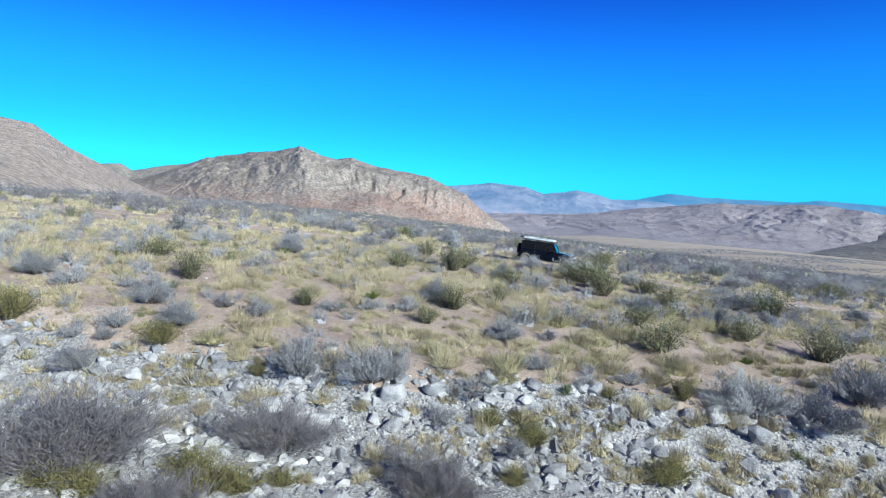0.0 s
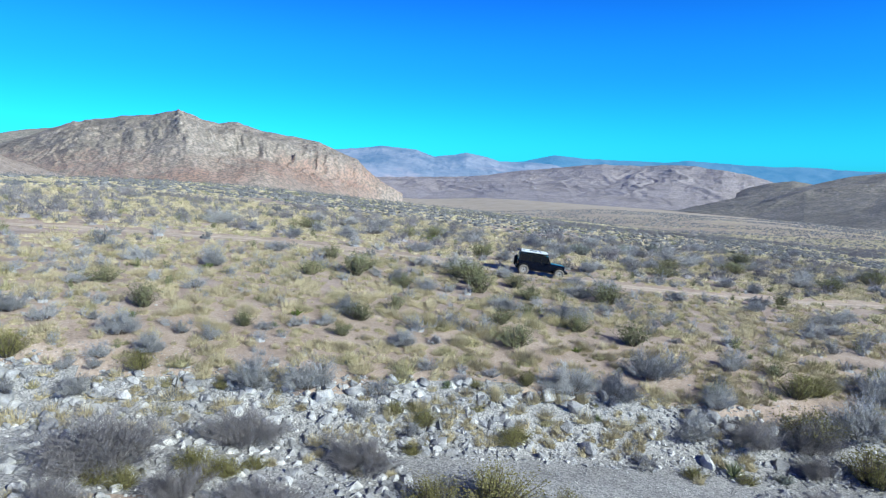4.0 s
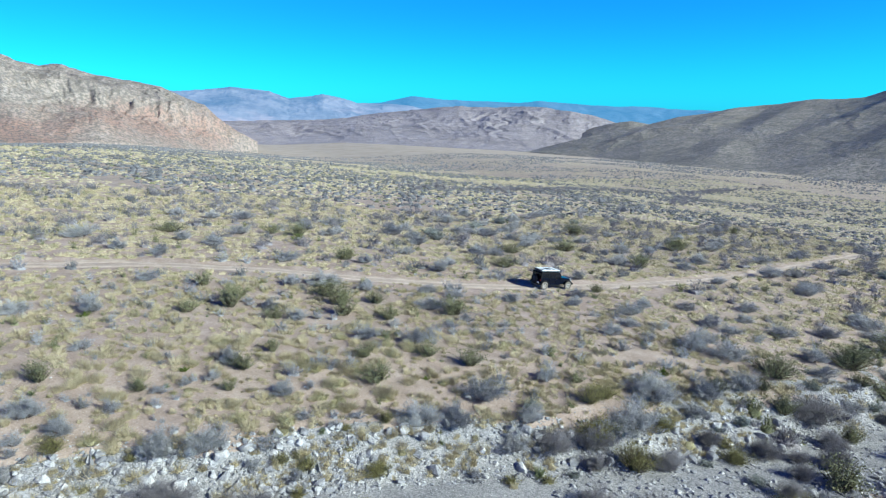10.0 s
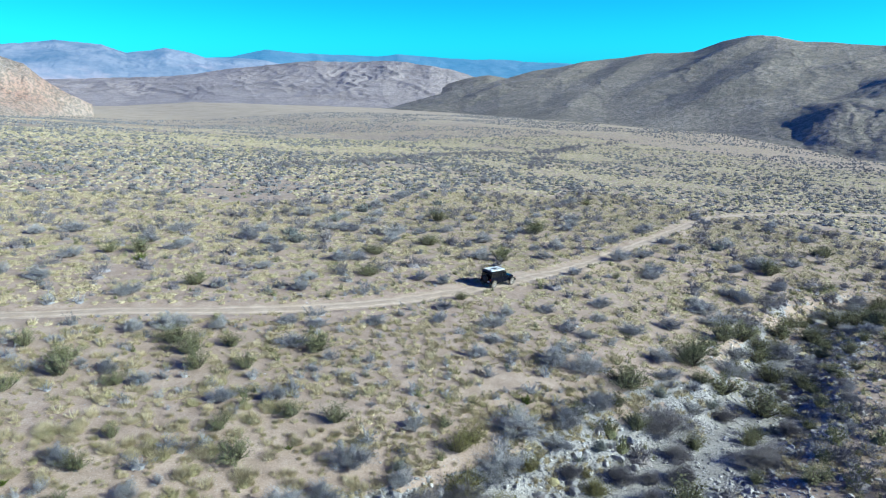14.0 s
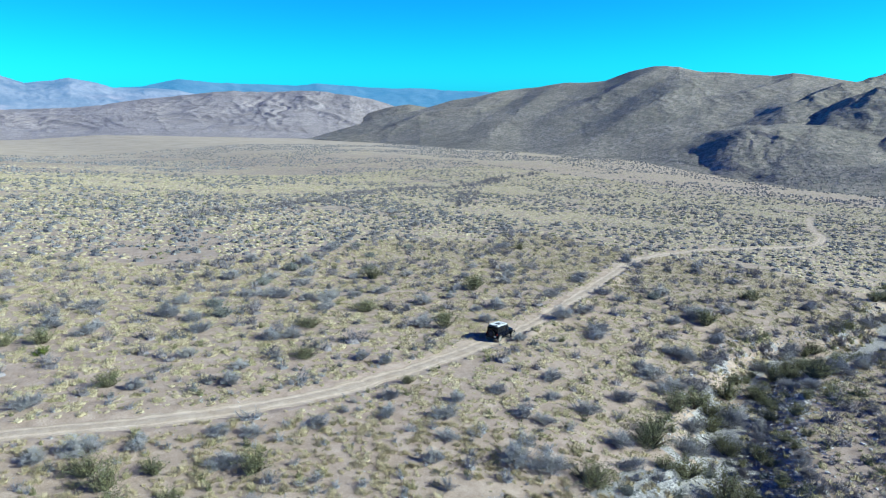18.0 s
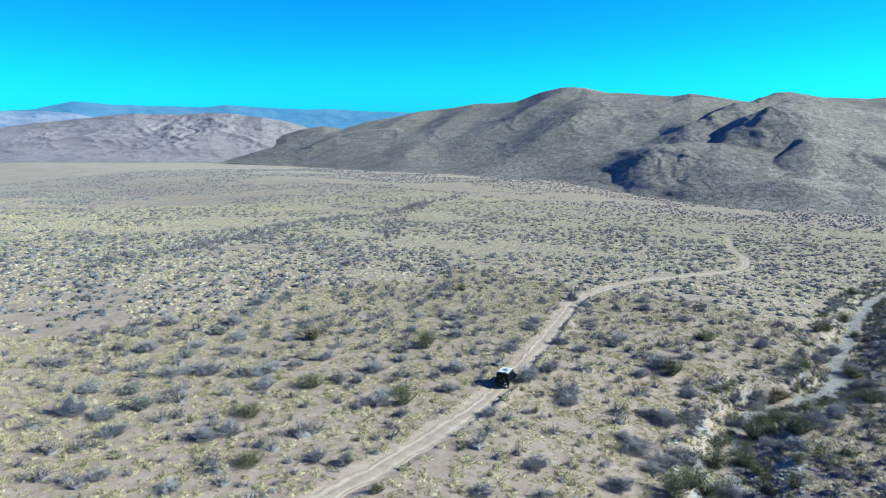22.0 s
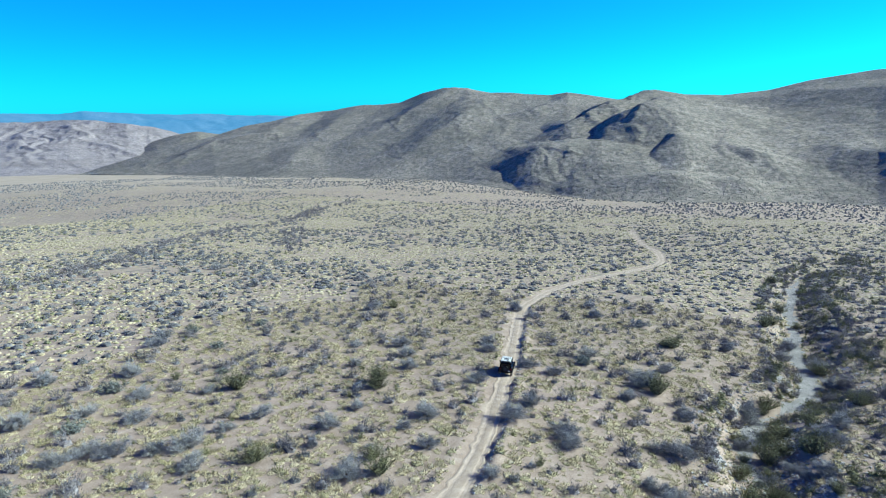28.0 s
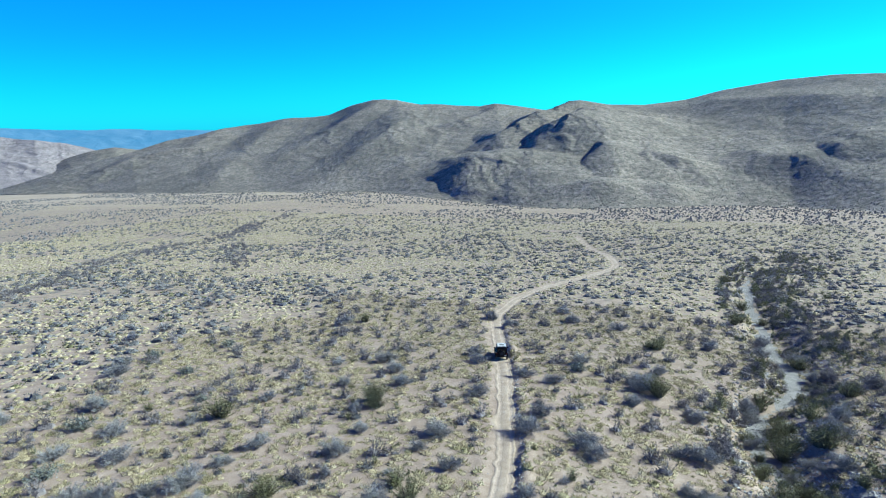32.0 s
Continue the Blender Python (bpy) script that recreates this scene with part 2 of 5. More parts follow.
M_ROCK = plant_material("grey_limestone", [(0.15, 0.153, 0.16), (0.37, 0.372, 0.378), (0.76, 0.75, 0.73)], 3.0)


# ---- noise ----
class Grain:
    """Smooth lattice noise on arrays, about -1 to 1."""

    def __init__(self, seed):
        self.table = np.random.RandomState(seed).rand(256, 256) * 2 - 1

    def at(self, x, y):
        i, j = np.floor(x).astype(int), np.floor(y).astype(int)
        u, v = x - i, y - j
        u, v = u * u * (3 - 2 * u), v * v * (3 - 2 * v)
        t, i, j = self.table, i & 255, j & 255
        k, m = (i + 1) & 255, (j + 1) & 255
        return (t[i, j] * (1 - u) + t[k, j] * u) * (1 - v) + (t[i, m] * (1 - u) + t[k, m] * u) * v

    def fractal(self, x, y, octaves=5, gain=0.5):
        s, a, f, w = 0, 1.0, 1.0, 0
        for _ in range(octaves):
            s, w = s + a * self.at(x * f + 17.3 * f, y * f + 5.1 * f), w + a
            a, f = a * gain, f * 2.03
        return s / w

    def ridged(self, x, y, octaves=5, gain=0.5):
        s, a, f, w = 0, 1.0, 1.0, 0
        for _ in range(octaves):
            s, w = s + a * (1 - 2 * np.abs(self.at(x * f + 9.7 * f, y * f + 3.3 * f))), w + a
            a, f = a * gain, f * 2.07
        return s / w


GRAIN = Grain(4)


def smooth(a, b, x):
    t = np.clip((x - a) / (b - a), 0, 1)
    return t * t * (3 - 2 * t)


# ---- the lie of the land ----
ROAD_X = (-120, -60, -17, -9, -1, 5, 10, 15, 23, 31, 40, 48, 58, 67, 78, 90, 105, 114, 125, 135, 146, 155, 166, 177, 192, 204, 211, 222, 235, 256, 274, 300)
ROAD_Y = (40, 45.5, 49.4, 49.3, 49.1, 47.9, 46.2, 44.2, 42.4, 41.8, 42.7, 43.6, 45.4, 47.7, 51.7, 55.6, 61.5, 64.8, 68.4, 69.6, 70.3, 69.6, 67.2, 63.9, 60.5, 58.7, 58.8, 61.2, 64.6, 74.8, 81.5, 90)
WASH_X = (-200, -60, -25, 0, 8, 14, 20, 30, 40, 50, 60, 72, 83, 90, 95, 99, 105, 109, 115, 120, 127, 136, 155, 165, 188, 208, 262, 400, 900)
WASH_Y = (60, 28, 15.5, 12.6, 12.4, 11.6, 10.8, 10.6, 11.6, 14.4, 18.6, 22.4, 24.4, 24.7, 23.6, 21.8, 19.4, 18.9, 18.8, 19.9, 20.8, 21.2, 22, 22.8, 23, 21.6, 11, -12, -60)


def soft_line(xs, ys, a, b):
    s = np.linspace(a, b, 500)
    y = np.interp(s, xs, ys)
    k = np.hanning(13)
    return np.convolve(np.pad(y, 6, mode="edge"), k / k.sum(), mode="valid")


ROAD_LINE = soft_line(ROAD_X, ROAD_Y, -120, 300)


def wash_y(x):
    return np.interp(x, WASH_X, WASH_Y)


def wash_depth(x):
    return 2.5 + 0.9 * smooth(25, 62, x) - 2.3 * smooth(95, 215, x)


def road_gap(x, y):
    """Distance from the middle of the road, near it."""
    s = np.linspace(-120, 300, 500)
    c = np.interp(x, s, ROAD_LINE)
    g = np.interp(x, s, np.gradient(ROAD_LINE, s))
    d = np.abs(y - c) / np.sqrt(1 + g * g)
    return np.where((x < -119) | (x > 299), 99.0, d)


def ground_z(x, y, grain=True, cut=True):
    x, y = np.asarray(x, float), np.asarray(y, float)
    # the fan falls to the east, gently to the north, and levels out far off
    east = np.where(x < 0, 60 * np.tanh(x / 60), np.minimum(x, 250) + 0.55 * np.clip(x - 250, 0, 1000))
    z = 2.77 - 0.1013 * east - 0.022 * np.clip(y - 55, 0, 1500) + 0.01 * np.clip(-y - 40, 0, 400)
    # the fan drops away towards the foot of the hills and of the mountain
    z = z - 0.036 * np.clip(x - 280, 0, 450) * (1 - smooth(150, 420, y)) - 0.03 * np.clip(y - 250, 0, 600) * (1 - smooth(150, 450, x))
    z = z + 0.4 * np.exp(-((x - 5) ** 2) / 650 - ((y - 51) ** 2) / 450)
    if grain:
        z = z + 0.16 * GRAIN.fractal(x / 9, y / 9, 4) + 0.5 * GRAIN.fractal(x / 60, y / 60, 2) * smooth(60, 160, np.hypot(x - 30, y - 45))
    if not cut:
        return z
    # the dry wash: flat gravel bed, rocky banks
    side = y - wash_y(x)
    wob = 1.2 * GRAIN.at(x / 7, y / 7 + 40)
    d = wash_depth(x)
    far = smooth(22, 55, x)
    up = smooth(1.8, 6.0 + wob, side) * 0.7 + smooth(4, 14, side) * 0.3
    up = up * (1 - far) + far * (0.4 * smooth(1.6, 4.4 + wob, side) + 0.6 * np.clip((side - 1.5) / 22, 0, 1) ** 0.8)
    down = smooth(1.6, 15.0 + 2 * wob, -side) * (1 - far) + far * (0.42 * smooth(1.6, 7.0 + wob, -side) + 0.58 * np.clip((-side - 2) / 26, 0, 1))
    z = z - d * np.where(side > 0, 1 - up, 1 - down) * smooth(-150, -60, x)
    # the road bed is worn in a little
    g = road_gap(x, y)
    below = y < np.interp(x, np.linspace(-120, 300, 500), ROAD_LINE)
    lip = 0.07 + np.where(below, 0.3 * smooth(50, 62, x) * (1 - smooth(122, 140, x)) * (0.6 + GRAIN.at(x / 3, x * 0 + 11)), 0)
    return z - 0.14 * (1 - smooth(1.1, 1.9, g)) + lip * np.exp(-((g - 2.0) ** 2) / 0.25)


def sheet(name, X, Y, Zv, mats, index=None):
    """A grid of points as one smooth mesh."""
    r, c = X.shape
    me = bpy.data.meshes.new(name)
    v = np.stack([X, Y, Zv], -1).reshape(-1, 3)
    i = np.arange(r * c).reshape(r, c)
    q = np.stack([i[:-1, :-1], i[:-1, 1:], i[1:, 1:], i[1:, :-1]], -1).reshape(-1, 4)
    n = len(q)
    me.vertices.add(len(v))
    me.vertices.foreach_set("co", v.ravel())
    me.loops.add(4 * n)
    me.loops.foreach_set("vertex_index", q.ravel())
    me.polygons.add(n)
    me.polygons.foreach_set("loop_start", np.arange(n) * 4)
    me.polygons.foreach_set("use_smooth", np.ones(n, bool))
    for m in mats:
        me.materials.append(m)
    if index is not None:
        me.polygons.foreach_set("material_index", index.ravel())
    me.update(calc_edges=True)
    return new(name, me)


def steps(a, b, fine, far_a, far_b, growth=1.07):
    mid = list(np.arange(a, b + fine / 2, fine))
    out, s = [], fine
    x = b
    while x < far_b:
        s *= growth
        x += s
        out.append(min(x, far_b))
    lo, s, x = [], fine, a
    while x > far_a:
        s *= growth
        x -= s
        lo.append(max(x, far_a))
    return np.array(lo[::-1] + mid + out)


GX, GY = np.meshgrid(steps(-24, 200, 0.6, -4800, 4800), steps(4, 72, 0.5, -4800, 4800))
GZ = ground_z(GX, GY)
cx, cy = (GX[:-1, :-1] + GX[1:, 1:]) / 2, (GY[:-1, :-1] + GY[1:, 1:]) / 2
bed = cy - wash_y(cx) + np.where(cx < 45, 1.0 * GRAIN.at(cx / 3, cy / 3), 0.6 * GRAIN.at(cx / 9, cx * 0 + 2) + 0.8 * GRAIN.at(cx / 2.5, cy / 2.5))
# a wide cobble bar to the south in the upper part; further down the bed pinches and opens
bar = 2.2 + 1.4 * smooth(18, 26, cx) * (1 - smooth(40, 62, cx))
pinch = np.interp(cx, (60, 74, 80, 92, 97, 101, 108, 124, 136, 150, 165, 196, 206), (0.5, 0.6, 1.4, 1.3, 0.2, 1.0, 1.8, 1.7, 0.9, 0.9, 1.2, 1.1, 0.3)) * (1 + 0.7 * GRAIN.at(cx / 8, cx * 0 + 5))
in_wash = (bed > np.where(cx < 66, -bar, -pinch)) & (bed < np.where(cx < 45, 4.6, pinch)) & (cx > -80) & (cx < 210)
side = cy - wash_y(cx)
in_wash |= (side > 1.4) & (side < 7.0) & (cx > 20) & (cx < 50) & (GRAIN.fractal(cx / 4, cy / 4, 3) > -0.1)
in_wash |= (side > -7.0) & (side < 4.0) & (cx > 44) & (cx < 82) & (GRAIN.fractal(cx / 4, cy / 4, 3) > 0.05)
in_wash |= (side > 0.3) & (side < 4.5) & (cx > 74) & (cx < 132) & (GRAIN.fractal(cx / 5, cy / 5 + 9, 3) > 0.16)
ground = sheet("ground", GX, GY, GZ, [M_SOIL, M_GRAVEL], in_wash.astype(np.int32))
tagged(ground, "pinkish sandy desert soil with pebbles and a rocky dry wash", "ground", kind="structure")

# the dirt road, a worn strip with two wheel tracks
rs = np.linspace(-110, 296, 900)
ry0 = np.interp(rs, np.linspace(-120, 300, 500), ROAD_LINE)
tang = np.gradient(ry0, rs)
nx, ny = -tang / np.sqrt(1 + tang**2), 1 / np.sqrt(1 + tang**2)
across = np.linspace(-1, 1, 13)
RX, RY, RZ = [], [], []
for a in across:
    half = 1.3 + 0.3 * GRAIN.at(rs / 4, rs * 0 + (7 if a > 0 else 3)) + 0.25 * GRAIN.at(rs / 1.1, rs * 0 + (1 if a > 0 else 9))
    x, y = rs + nx * half * a, ry0 + ny * half * a
    RX.append(x), RY.append(y)
    rut = 0.05 * np.exp(-((abs(a) - 0.5) ** 2) / 0.02)
    RZ.append(ground_z(x, y) + 0.05 - rut + 0.012 * GRAIN.fractal(x * 1.5, y * 1.5, 3) - 0.1 * smooth(0.86, 1.0, abs(a)))
middle = np.abs((across[1:] + across[:-1]) / 2)
track = np.repeat(((middle > 0.3) & (middle < 0.7)).astype(np.int32)[:, None], len(rs) - 1, 1)
road = sheet("road", np.array(RX), np.array(RY), np.array(RZ), [M_ROAD, M_TRACK], track)
tagged(road, "narrow pale dirt road with two worn wheel tracks", "road", kind="structure")


# ---- hills and ranges ----
HILL_BRUSH = []


def spur_height(X, Y, spurs, ragged):
    """Height that ridges add to a slope. Each: nodes of (bearing, distance, height), reach on the side of smaller and of larger bearings."""
    best = np.zeros_like(X)
    for nodes, small, large in spurs:
        at = [(r * math.sin(radians(a)), r * math.cos(radians(a)), h) for a, r, h in nodes]
        # both ends run out into the slope
        for k, near in ((0, 1), (-1, -2)):
            far = 2.2 * small / math.hypot(at[k][0] - at[near][0], at[k][1] - at[near][1])
            end = (at[k][0] + far * (at[k][0] - at[near][0]), at[k][1] + far * (at[k][1] - at[near][1]), 0)
            at = [end] + at if k == 0 else at + [end]
        for (x0, y0, h0), (x1, y1, h1) in zip(at, at[1:]):
            dx, dy = x1 - x0, y1 - y0
            t = np.clip(((X - x0) * dx + (Y - y0) * dy) / (dx * dx + dy * dy), 0, 1)
            qx, qy = x0 + t * dx, y0 + t * dy
            off = np.hypot(X - qx, Y - qy)
            turn = (qx * Y - qy * X) / (np.hypot(qx, qy) * off + 1e-6)
            reach = large + (small - large) * smooth(-0.1, 0.9, turn)
            u = off / reach * (1 + 0.35 * ragged)
            u = np.sqrt(u * u + 0.012) - 0.11
            best = np.maximum(best, (h0 + (h1 - h0) * t) * (1 + 0.12 * ragged) * np.clip(1 - u, 0, 1) ** 1.15)
    return best


def range_mesh(name, label, mat, az, foot, crest, elev, eye_z, cells, rough, back=500.0, bend=0.85, gully=1.0, spurs=(), cliff=None, seed=1, category="hill", brush=0, spur=0.3, fold=1.0, twig=(0.7, 1.9), drop=260.0, ease=0.0):
    """A range round the valley: by bearing (degrees from north, clockwise) its foot's and crest's distance and the crest's elevation.
    cliff: by bearing, how far a scree apron with a steep fluted face above it takes the place of an even slope."""
    g = Grain(seed)
    na, nr = cells
    A, U = np.meshgrid(np.linspace(az[0], az[-1], na), np.linspace(-0.12, 1.0, nr))
    f, c, e = np.interp(A, az, foot), np.interp(A, az, crest), np.interp(A, az, elev)
    R = np.where(U < 1, f + (c - f) * U, c)
    X, Y = R * np.sin(np.radians(A)), R * np.cos(np.radians(A))
    zc = eye_z + c * np.tan(np.radians(e))
    if ease:
        # below the skyline the slope takes no notice of its small bumps
        k = np.hanning(2 * int(ease / (az[-1] - az[0]) * na) + 1)
        row = np.convolve(np.pad(zc[0], len(k) // 2, mode="edge"), k / k.sum(), mode="valid")
        zc = row + (zc - row) * np.clip(U, 0, 1) ** 6
    zf = ground_z(f * np.sin(np.radians(A)), f * np.cos(np.radians(A)), False, False)
    S = np.clip(U, 0, 1)
    span = (c - f)
    n1 = g.ridged(X / (0.36 * span.mean()), Y / (0.36 * span.mean()), 6, 0.44)
    n2 = g.fractal(X / (0.12 * span.mean()), Y / (0.12 * span.mean()), 5, 0.6)
    # gullies run down the slope
    n3 = g.ridged(np.radians(A) * c.mean() / (0.07 * span.mean()) + 1.5 * n2, U * 1.3, 4, 0.5)
    lift = S**bend
    if cliff is not None:
        flute = g.ridged(np.radians(A) * c.mean() / 26 + 0.8 * n2, U * 2.0, 4, 0.55)
        face = smooth(0.47, 0.6, S + 0.035 * flute + 0.03 * n2)
        wall = np.minimum(0.42 * (S / 0.5) ** 1.2, 0.46) * (1 - face) + face * (0.86 + 0.14 * smooth(0.6, 1.0, S))
        lift = lift + (wall - lift) * np.interp(A, az, cliff)
    Zv = zf + (zc - zf) * lift
    amp = rough * (S * (1 - 0.82 * S**3)) ** 0.8
    # broad spurs reach from the crest to the foot
    n4 = g.ridged(np.radians(A) * c.mean() / (0.2 * span.mean()) + 0.9 * n1 + 0.35 * U, U * 0.8 + 5, 3, 0.4)
    Zv = Zv + amp * (fold * (0.24 * n1 + 0.14 * n2) + 0.16 * gully * n3 + spur * n4)
    if spurs:
        rise = spur_height(X, Y, spurs, n2)
        Zv = Zv + rise * (1 + 0.1 * n3) * smooth(-0.1, 0.03, U)
    Zv = Zv - np.where(U < 0, (-U) * drop, 0)
    if brush:
        pick = np.random.RandomState(seed)
        i, j = (nr // 9 + (nr - nr // 9 - 3) * pick.uniform(0, 1, brush) ** 1.7).astype(int), pick.randint(1, na - 2, brush)
        u, v = pick.uniform(0, 1, brush), pick.uniform(0, 1, brush)
        spot = [(m[i, j] * (1 - u) + m[i + 1, j] * u) * (1 - v) + (m[i, j + 1] * (1 - u) + m[i + 1, j + 1] * u) * v for m in (X, Y, Zv)]
    # the far side falls away
    X2, Y2 = X[-1:] * (1 + back / c[-1:]), Y[-1:] * (1 + back / c[-1:])
    X, Y, Zv = np.vstack([X, X2]), np.vstack([Y, Y2]), np.vstack([Zv, np.full_like(X2, -150.0)])
    hill = tagged(sheet(name, X, Y, Zv, [mat]), label, category)
    if brush:
        HILL_BRUSH.append((hill, np.stack(spot, -1), twig))
    return hill


HILL_SPURS = (
    (((66.62, 777, 9), (67.63, 792, 22), (68.93, 795, 19), (71.20, 739, 10)), 64, 140),
    (((77.49, 1050, 30), (75.95, 959, 33), (74.57, 946, 24), (73.31, 932, 8)), 52, 170),
    (((76.39, 1222, 20), (73.33, 1085, 23), (70.15, 976, 13)), 40, 130),
    (((80.38, 893, 12), (78.72, 826, 16), (78.08, 777, 7)), 32, 170),
    (((97.18, 838, 10), (95.82, 797, 12), (95.14, 742, 5)), 36, 90),
    (((79.70, 737, 7), (82.22, 811, 14), (84.52, 783, 14), (85.94, 736, 6)), 48, 64),
    (((87.84, 790, 5), (90.20, 835, 10), (93.07, 778, 11), (95.76, 703, 5)), 58, 66),
    (((83.96, 1273, 4), (87.80, 1267, 8), (92.29, 1201, 8), (96.71, 1103, 6)), 80, 80),
    (((69.98, 1299, 5), (67.26, 1186, 7), (65.07, 1163, 3)), 24, 50),
    (((60.27, 1508, 4), (58.26, 1388, 9), (56.25, 1313, 8), (53.76, 1218, 4)), 60, 60),
    (((64.07, 1435, 4), (61.21, 1164, 7), (58.41, 1049, 8), (55.81, 939, 3)), 65, 65),
    (((52.66, 1629, 4), (50.66, 1442, 6), (48.63, 1248, 5), (46.13, 1056, 3)), 60, 60),
    (((47.57, 1657, 4), (44.73, 1418, 6), (40.84, 1419, 6), (37.22, 1315, 5), (33.90, 1322, 3)), 45, 60),
    (((80.88, 663, 6), (83.46, 659, 9), (86.02, 673, 6)), 45, 60),
    (((75.00, 658, 6), (77.73, 657, 9), (80.40, 650, 6)), 45, 60),
)
range_mesh("hill_range", "brown desert hills with folded slopes, gullies and scattered scrub", M_HILL,
           (29, 32, 36.5, 40.6, 43.4, 46.6, 49.5, 53.3, 56.2, 58.2, 60, 62, 64, 65.8, 68.9, 70.3, 72.7, 74.5, 77.2, 79.2, 82.5, 85.7, 88.4, 92.5, 96, 100, 106, 116, 130),
           (1480, 1330, 1220, 1080, 1020, 960, 920, 860, 825, 805, 780, 745, 715, 690, 650, 625, 600, 590, 585, 585, 610, 640, 650, 640, 600, 560, 540, 500, 480),
           (1560, 1480, 1500, 1540, 1600, 1650, 1680, 1620, 1585, 1565, 1540, 1505, 1475, 1450, 1410, 1385, 1360, 1350, 1345, 1345, 1370, 1400, 1410, 1400, 1350, 1300, 1250, 1200, 1100),
           (-4.6, -3.8, -2.6, -1.7, -0.9, -0.43, 0.06, 0.44, 0.66, 1.42, 1.71, 1.71, 1.19, 1.19, 1.0, 1.2, 0.81, 0.48, 1.0, 0.72, 0.6, 0.88, 1.52, 2.06, 2.25, 2.12, 2.3, 3, 3.5),
           27, (760, 240), 15, bend=1.1, gully=0.8, spur=0.12, fold=0.4, spurs=HILL_SPURS, seed=11, brush=12000, twig=(0.6, 1.7), drop=34.0, ease=5.0)
range_mesh("hill", "low pale brown knoll beyond the valley floor", M_HILL, (26, 29, 32, 35, 36.5, 38, 39.6, 41, 43, 46), (1500,) * 10,
           (1900,) * 10, (-4.8, -4.1, -3.3, -2.4, -1.85, -1.46, -1.25, -1.5, -1.6, -1.8), 27, (90, 60), 14, seed=5)
range_mesh("mountain", "craggy grey limestone mountain with a reddish scree foot", M_CRAG,
           (-32, -27, -23.5, -21.5, -18.9, -15.3, -13, -11.1, -9.2, -7.7, -6.5, -4.5, -2.8, 0.2, 2.2, 3.5, 4.2, 4.8, 6.0, 7.5),
           (760, 760, 760, 760, 760, 750, 740, 730, 720, 720, 730, 740, 760, 790, 830, 860, 880, 900, 930, 960),
           (1200, 1200, 1180, 1160, 1130, 1100, 1080, 1060, 1060, 1070, 1080, 1060, 1040, 1030, 1020, 1000, 985, 980, 970, 975),
           (0.8, 0.8, 1.1, 1.75, 2.79, 3.56, 3.6, 4.13, 3.43, 3.25, 3.39, 2.8, 2.52, 2.0, 1.1, 0.6, -0.1, -0.7, -1.5, -2.4),
           6.5, (520, 230), 34, bend=1.2, gully=1.2, fold=0.5, spur=0.2, seed=21, category="mountain", brush=2500,
           cliff=(0, 0, 0, 0, 0, 0.1, 0.25, 0.2, 0.3, 0.5, 0.6, 0.65, 0.7, 0.7, 0.65, 0.6, 0.5, 0.4, 0.3, 0),
           spurs=((((-11.1, 1050, 5), (-11.0, 960, 22), (-11.2, 880, 20), (-11.8, 800, 6)), 85, 95), (((-18.5, 1080, 4), (-17.5, 960, 14), (-16.2, 850, 6)), 60, 70), (((-5.5, 880, 5), (-5.2, 800, 12), (-5, 750, 4)), 60, 60), (((-14.5, 1060, 4), (-14.2, 940, 14), (-14.8, 830, 8)), 40, 50)))
range_mesh("hill", "smooth pale tan foothill rising from the scrub", M_FOOT, (-60, -45, -38, -32.8, -30.8, -28.6, -26.3, -25, -23, -20, -17), (260, 290, 300, 310, 330, 360, 400, 420, 450, 500, 560),
           (620, 620, 620, 620, 620, 625, 635, 645, 660, 680, 700), (7.5, 6.5, 6.0, 5.22, 4.88, 3.28, 2.1, 1.3, 0.3, -0.8, -2.0), 6.5, (160, 90), 7, bend=1.15, gully=0.5, seed=8, brush=900)
range_mesh("hill", "dark distant ridge in the gap between two slopes", M_HILL, (-29, -26, -25, -24.2, -21.5, -19.7, -17, -14), (1300,) * 8, (1600,) * 8, (2.0, 2.2, 2.27, 1.75, 2.3, 2.51, 2.6, 2.4), 6.5, (90, 50), 14, seed=3)
range_mesh("mesa", "low pale mesa with banded slopes and hollows", M_MESA,
           (3, 6.3, 10.3, 13, 15.1, 17.4, 21.5, 24.9, 27.8, 30.5, 32.8, 34.5, 36.5, 38.5, 41, 44), (1500, 1500, 1500, 1500, 1480, 1450, 1430, 1420, 1420, 1430, 1450, 1480, 1500, 1520, 1540, 1560),
           (2500, 2500, 2500, 2450, 2400, 2350, 2300, 2250, 2200, 2150, 2100, 2050, 2050, 2050, 2050, 2050),
           (-1.2, -0.96, -1.0, -0.9, -0.75, -0.3, 0.11, 0.43, 0.3, 0.49, 0.3, 0.1, -0.3, -0.9, -1.6, -2.2), 6.5, (360, 170), 46, bend=1.9, gully=0.9, fold=0.9, seed=31, category="mesa", brush=900)

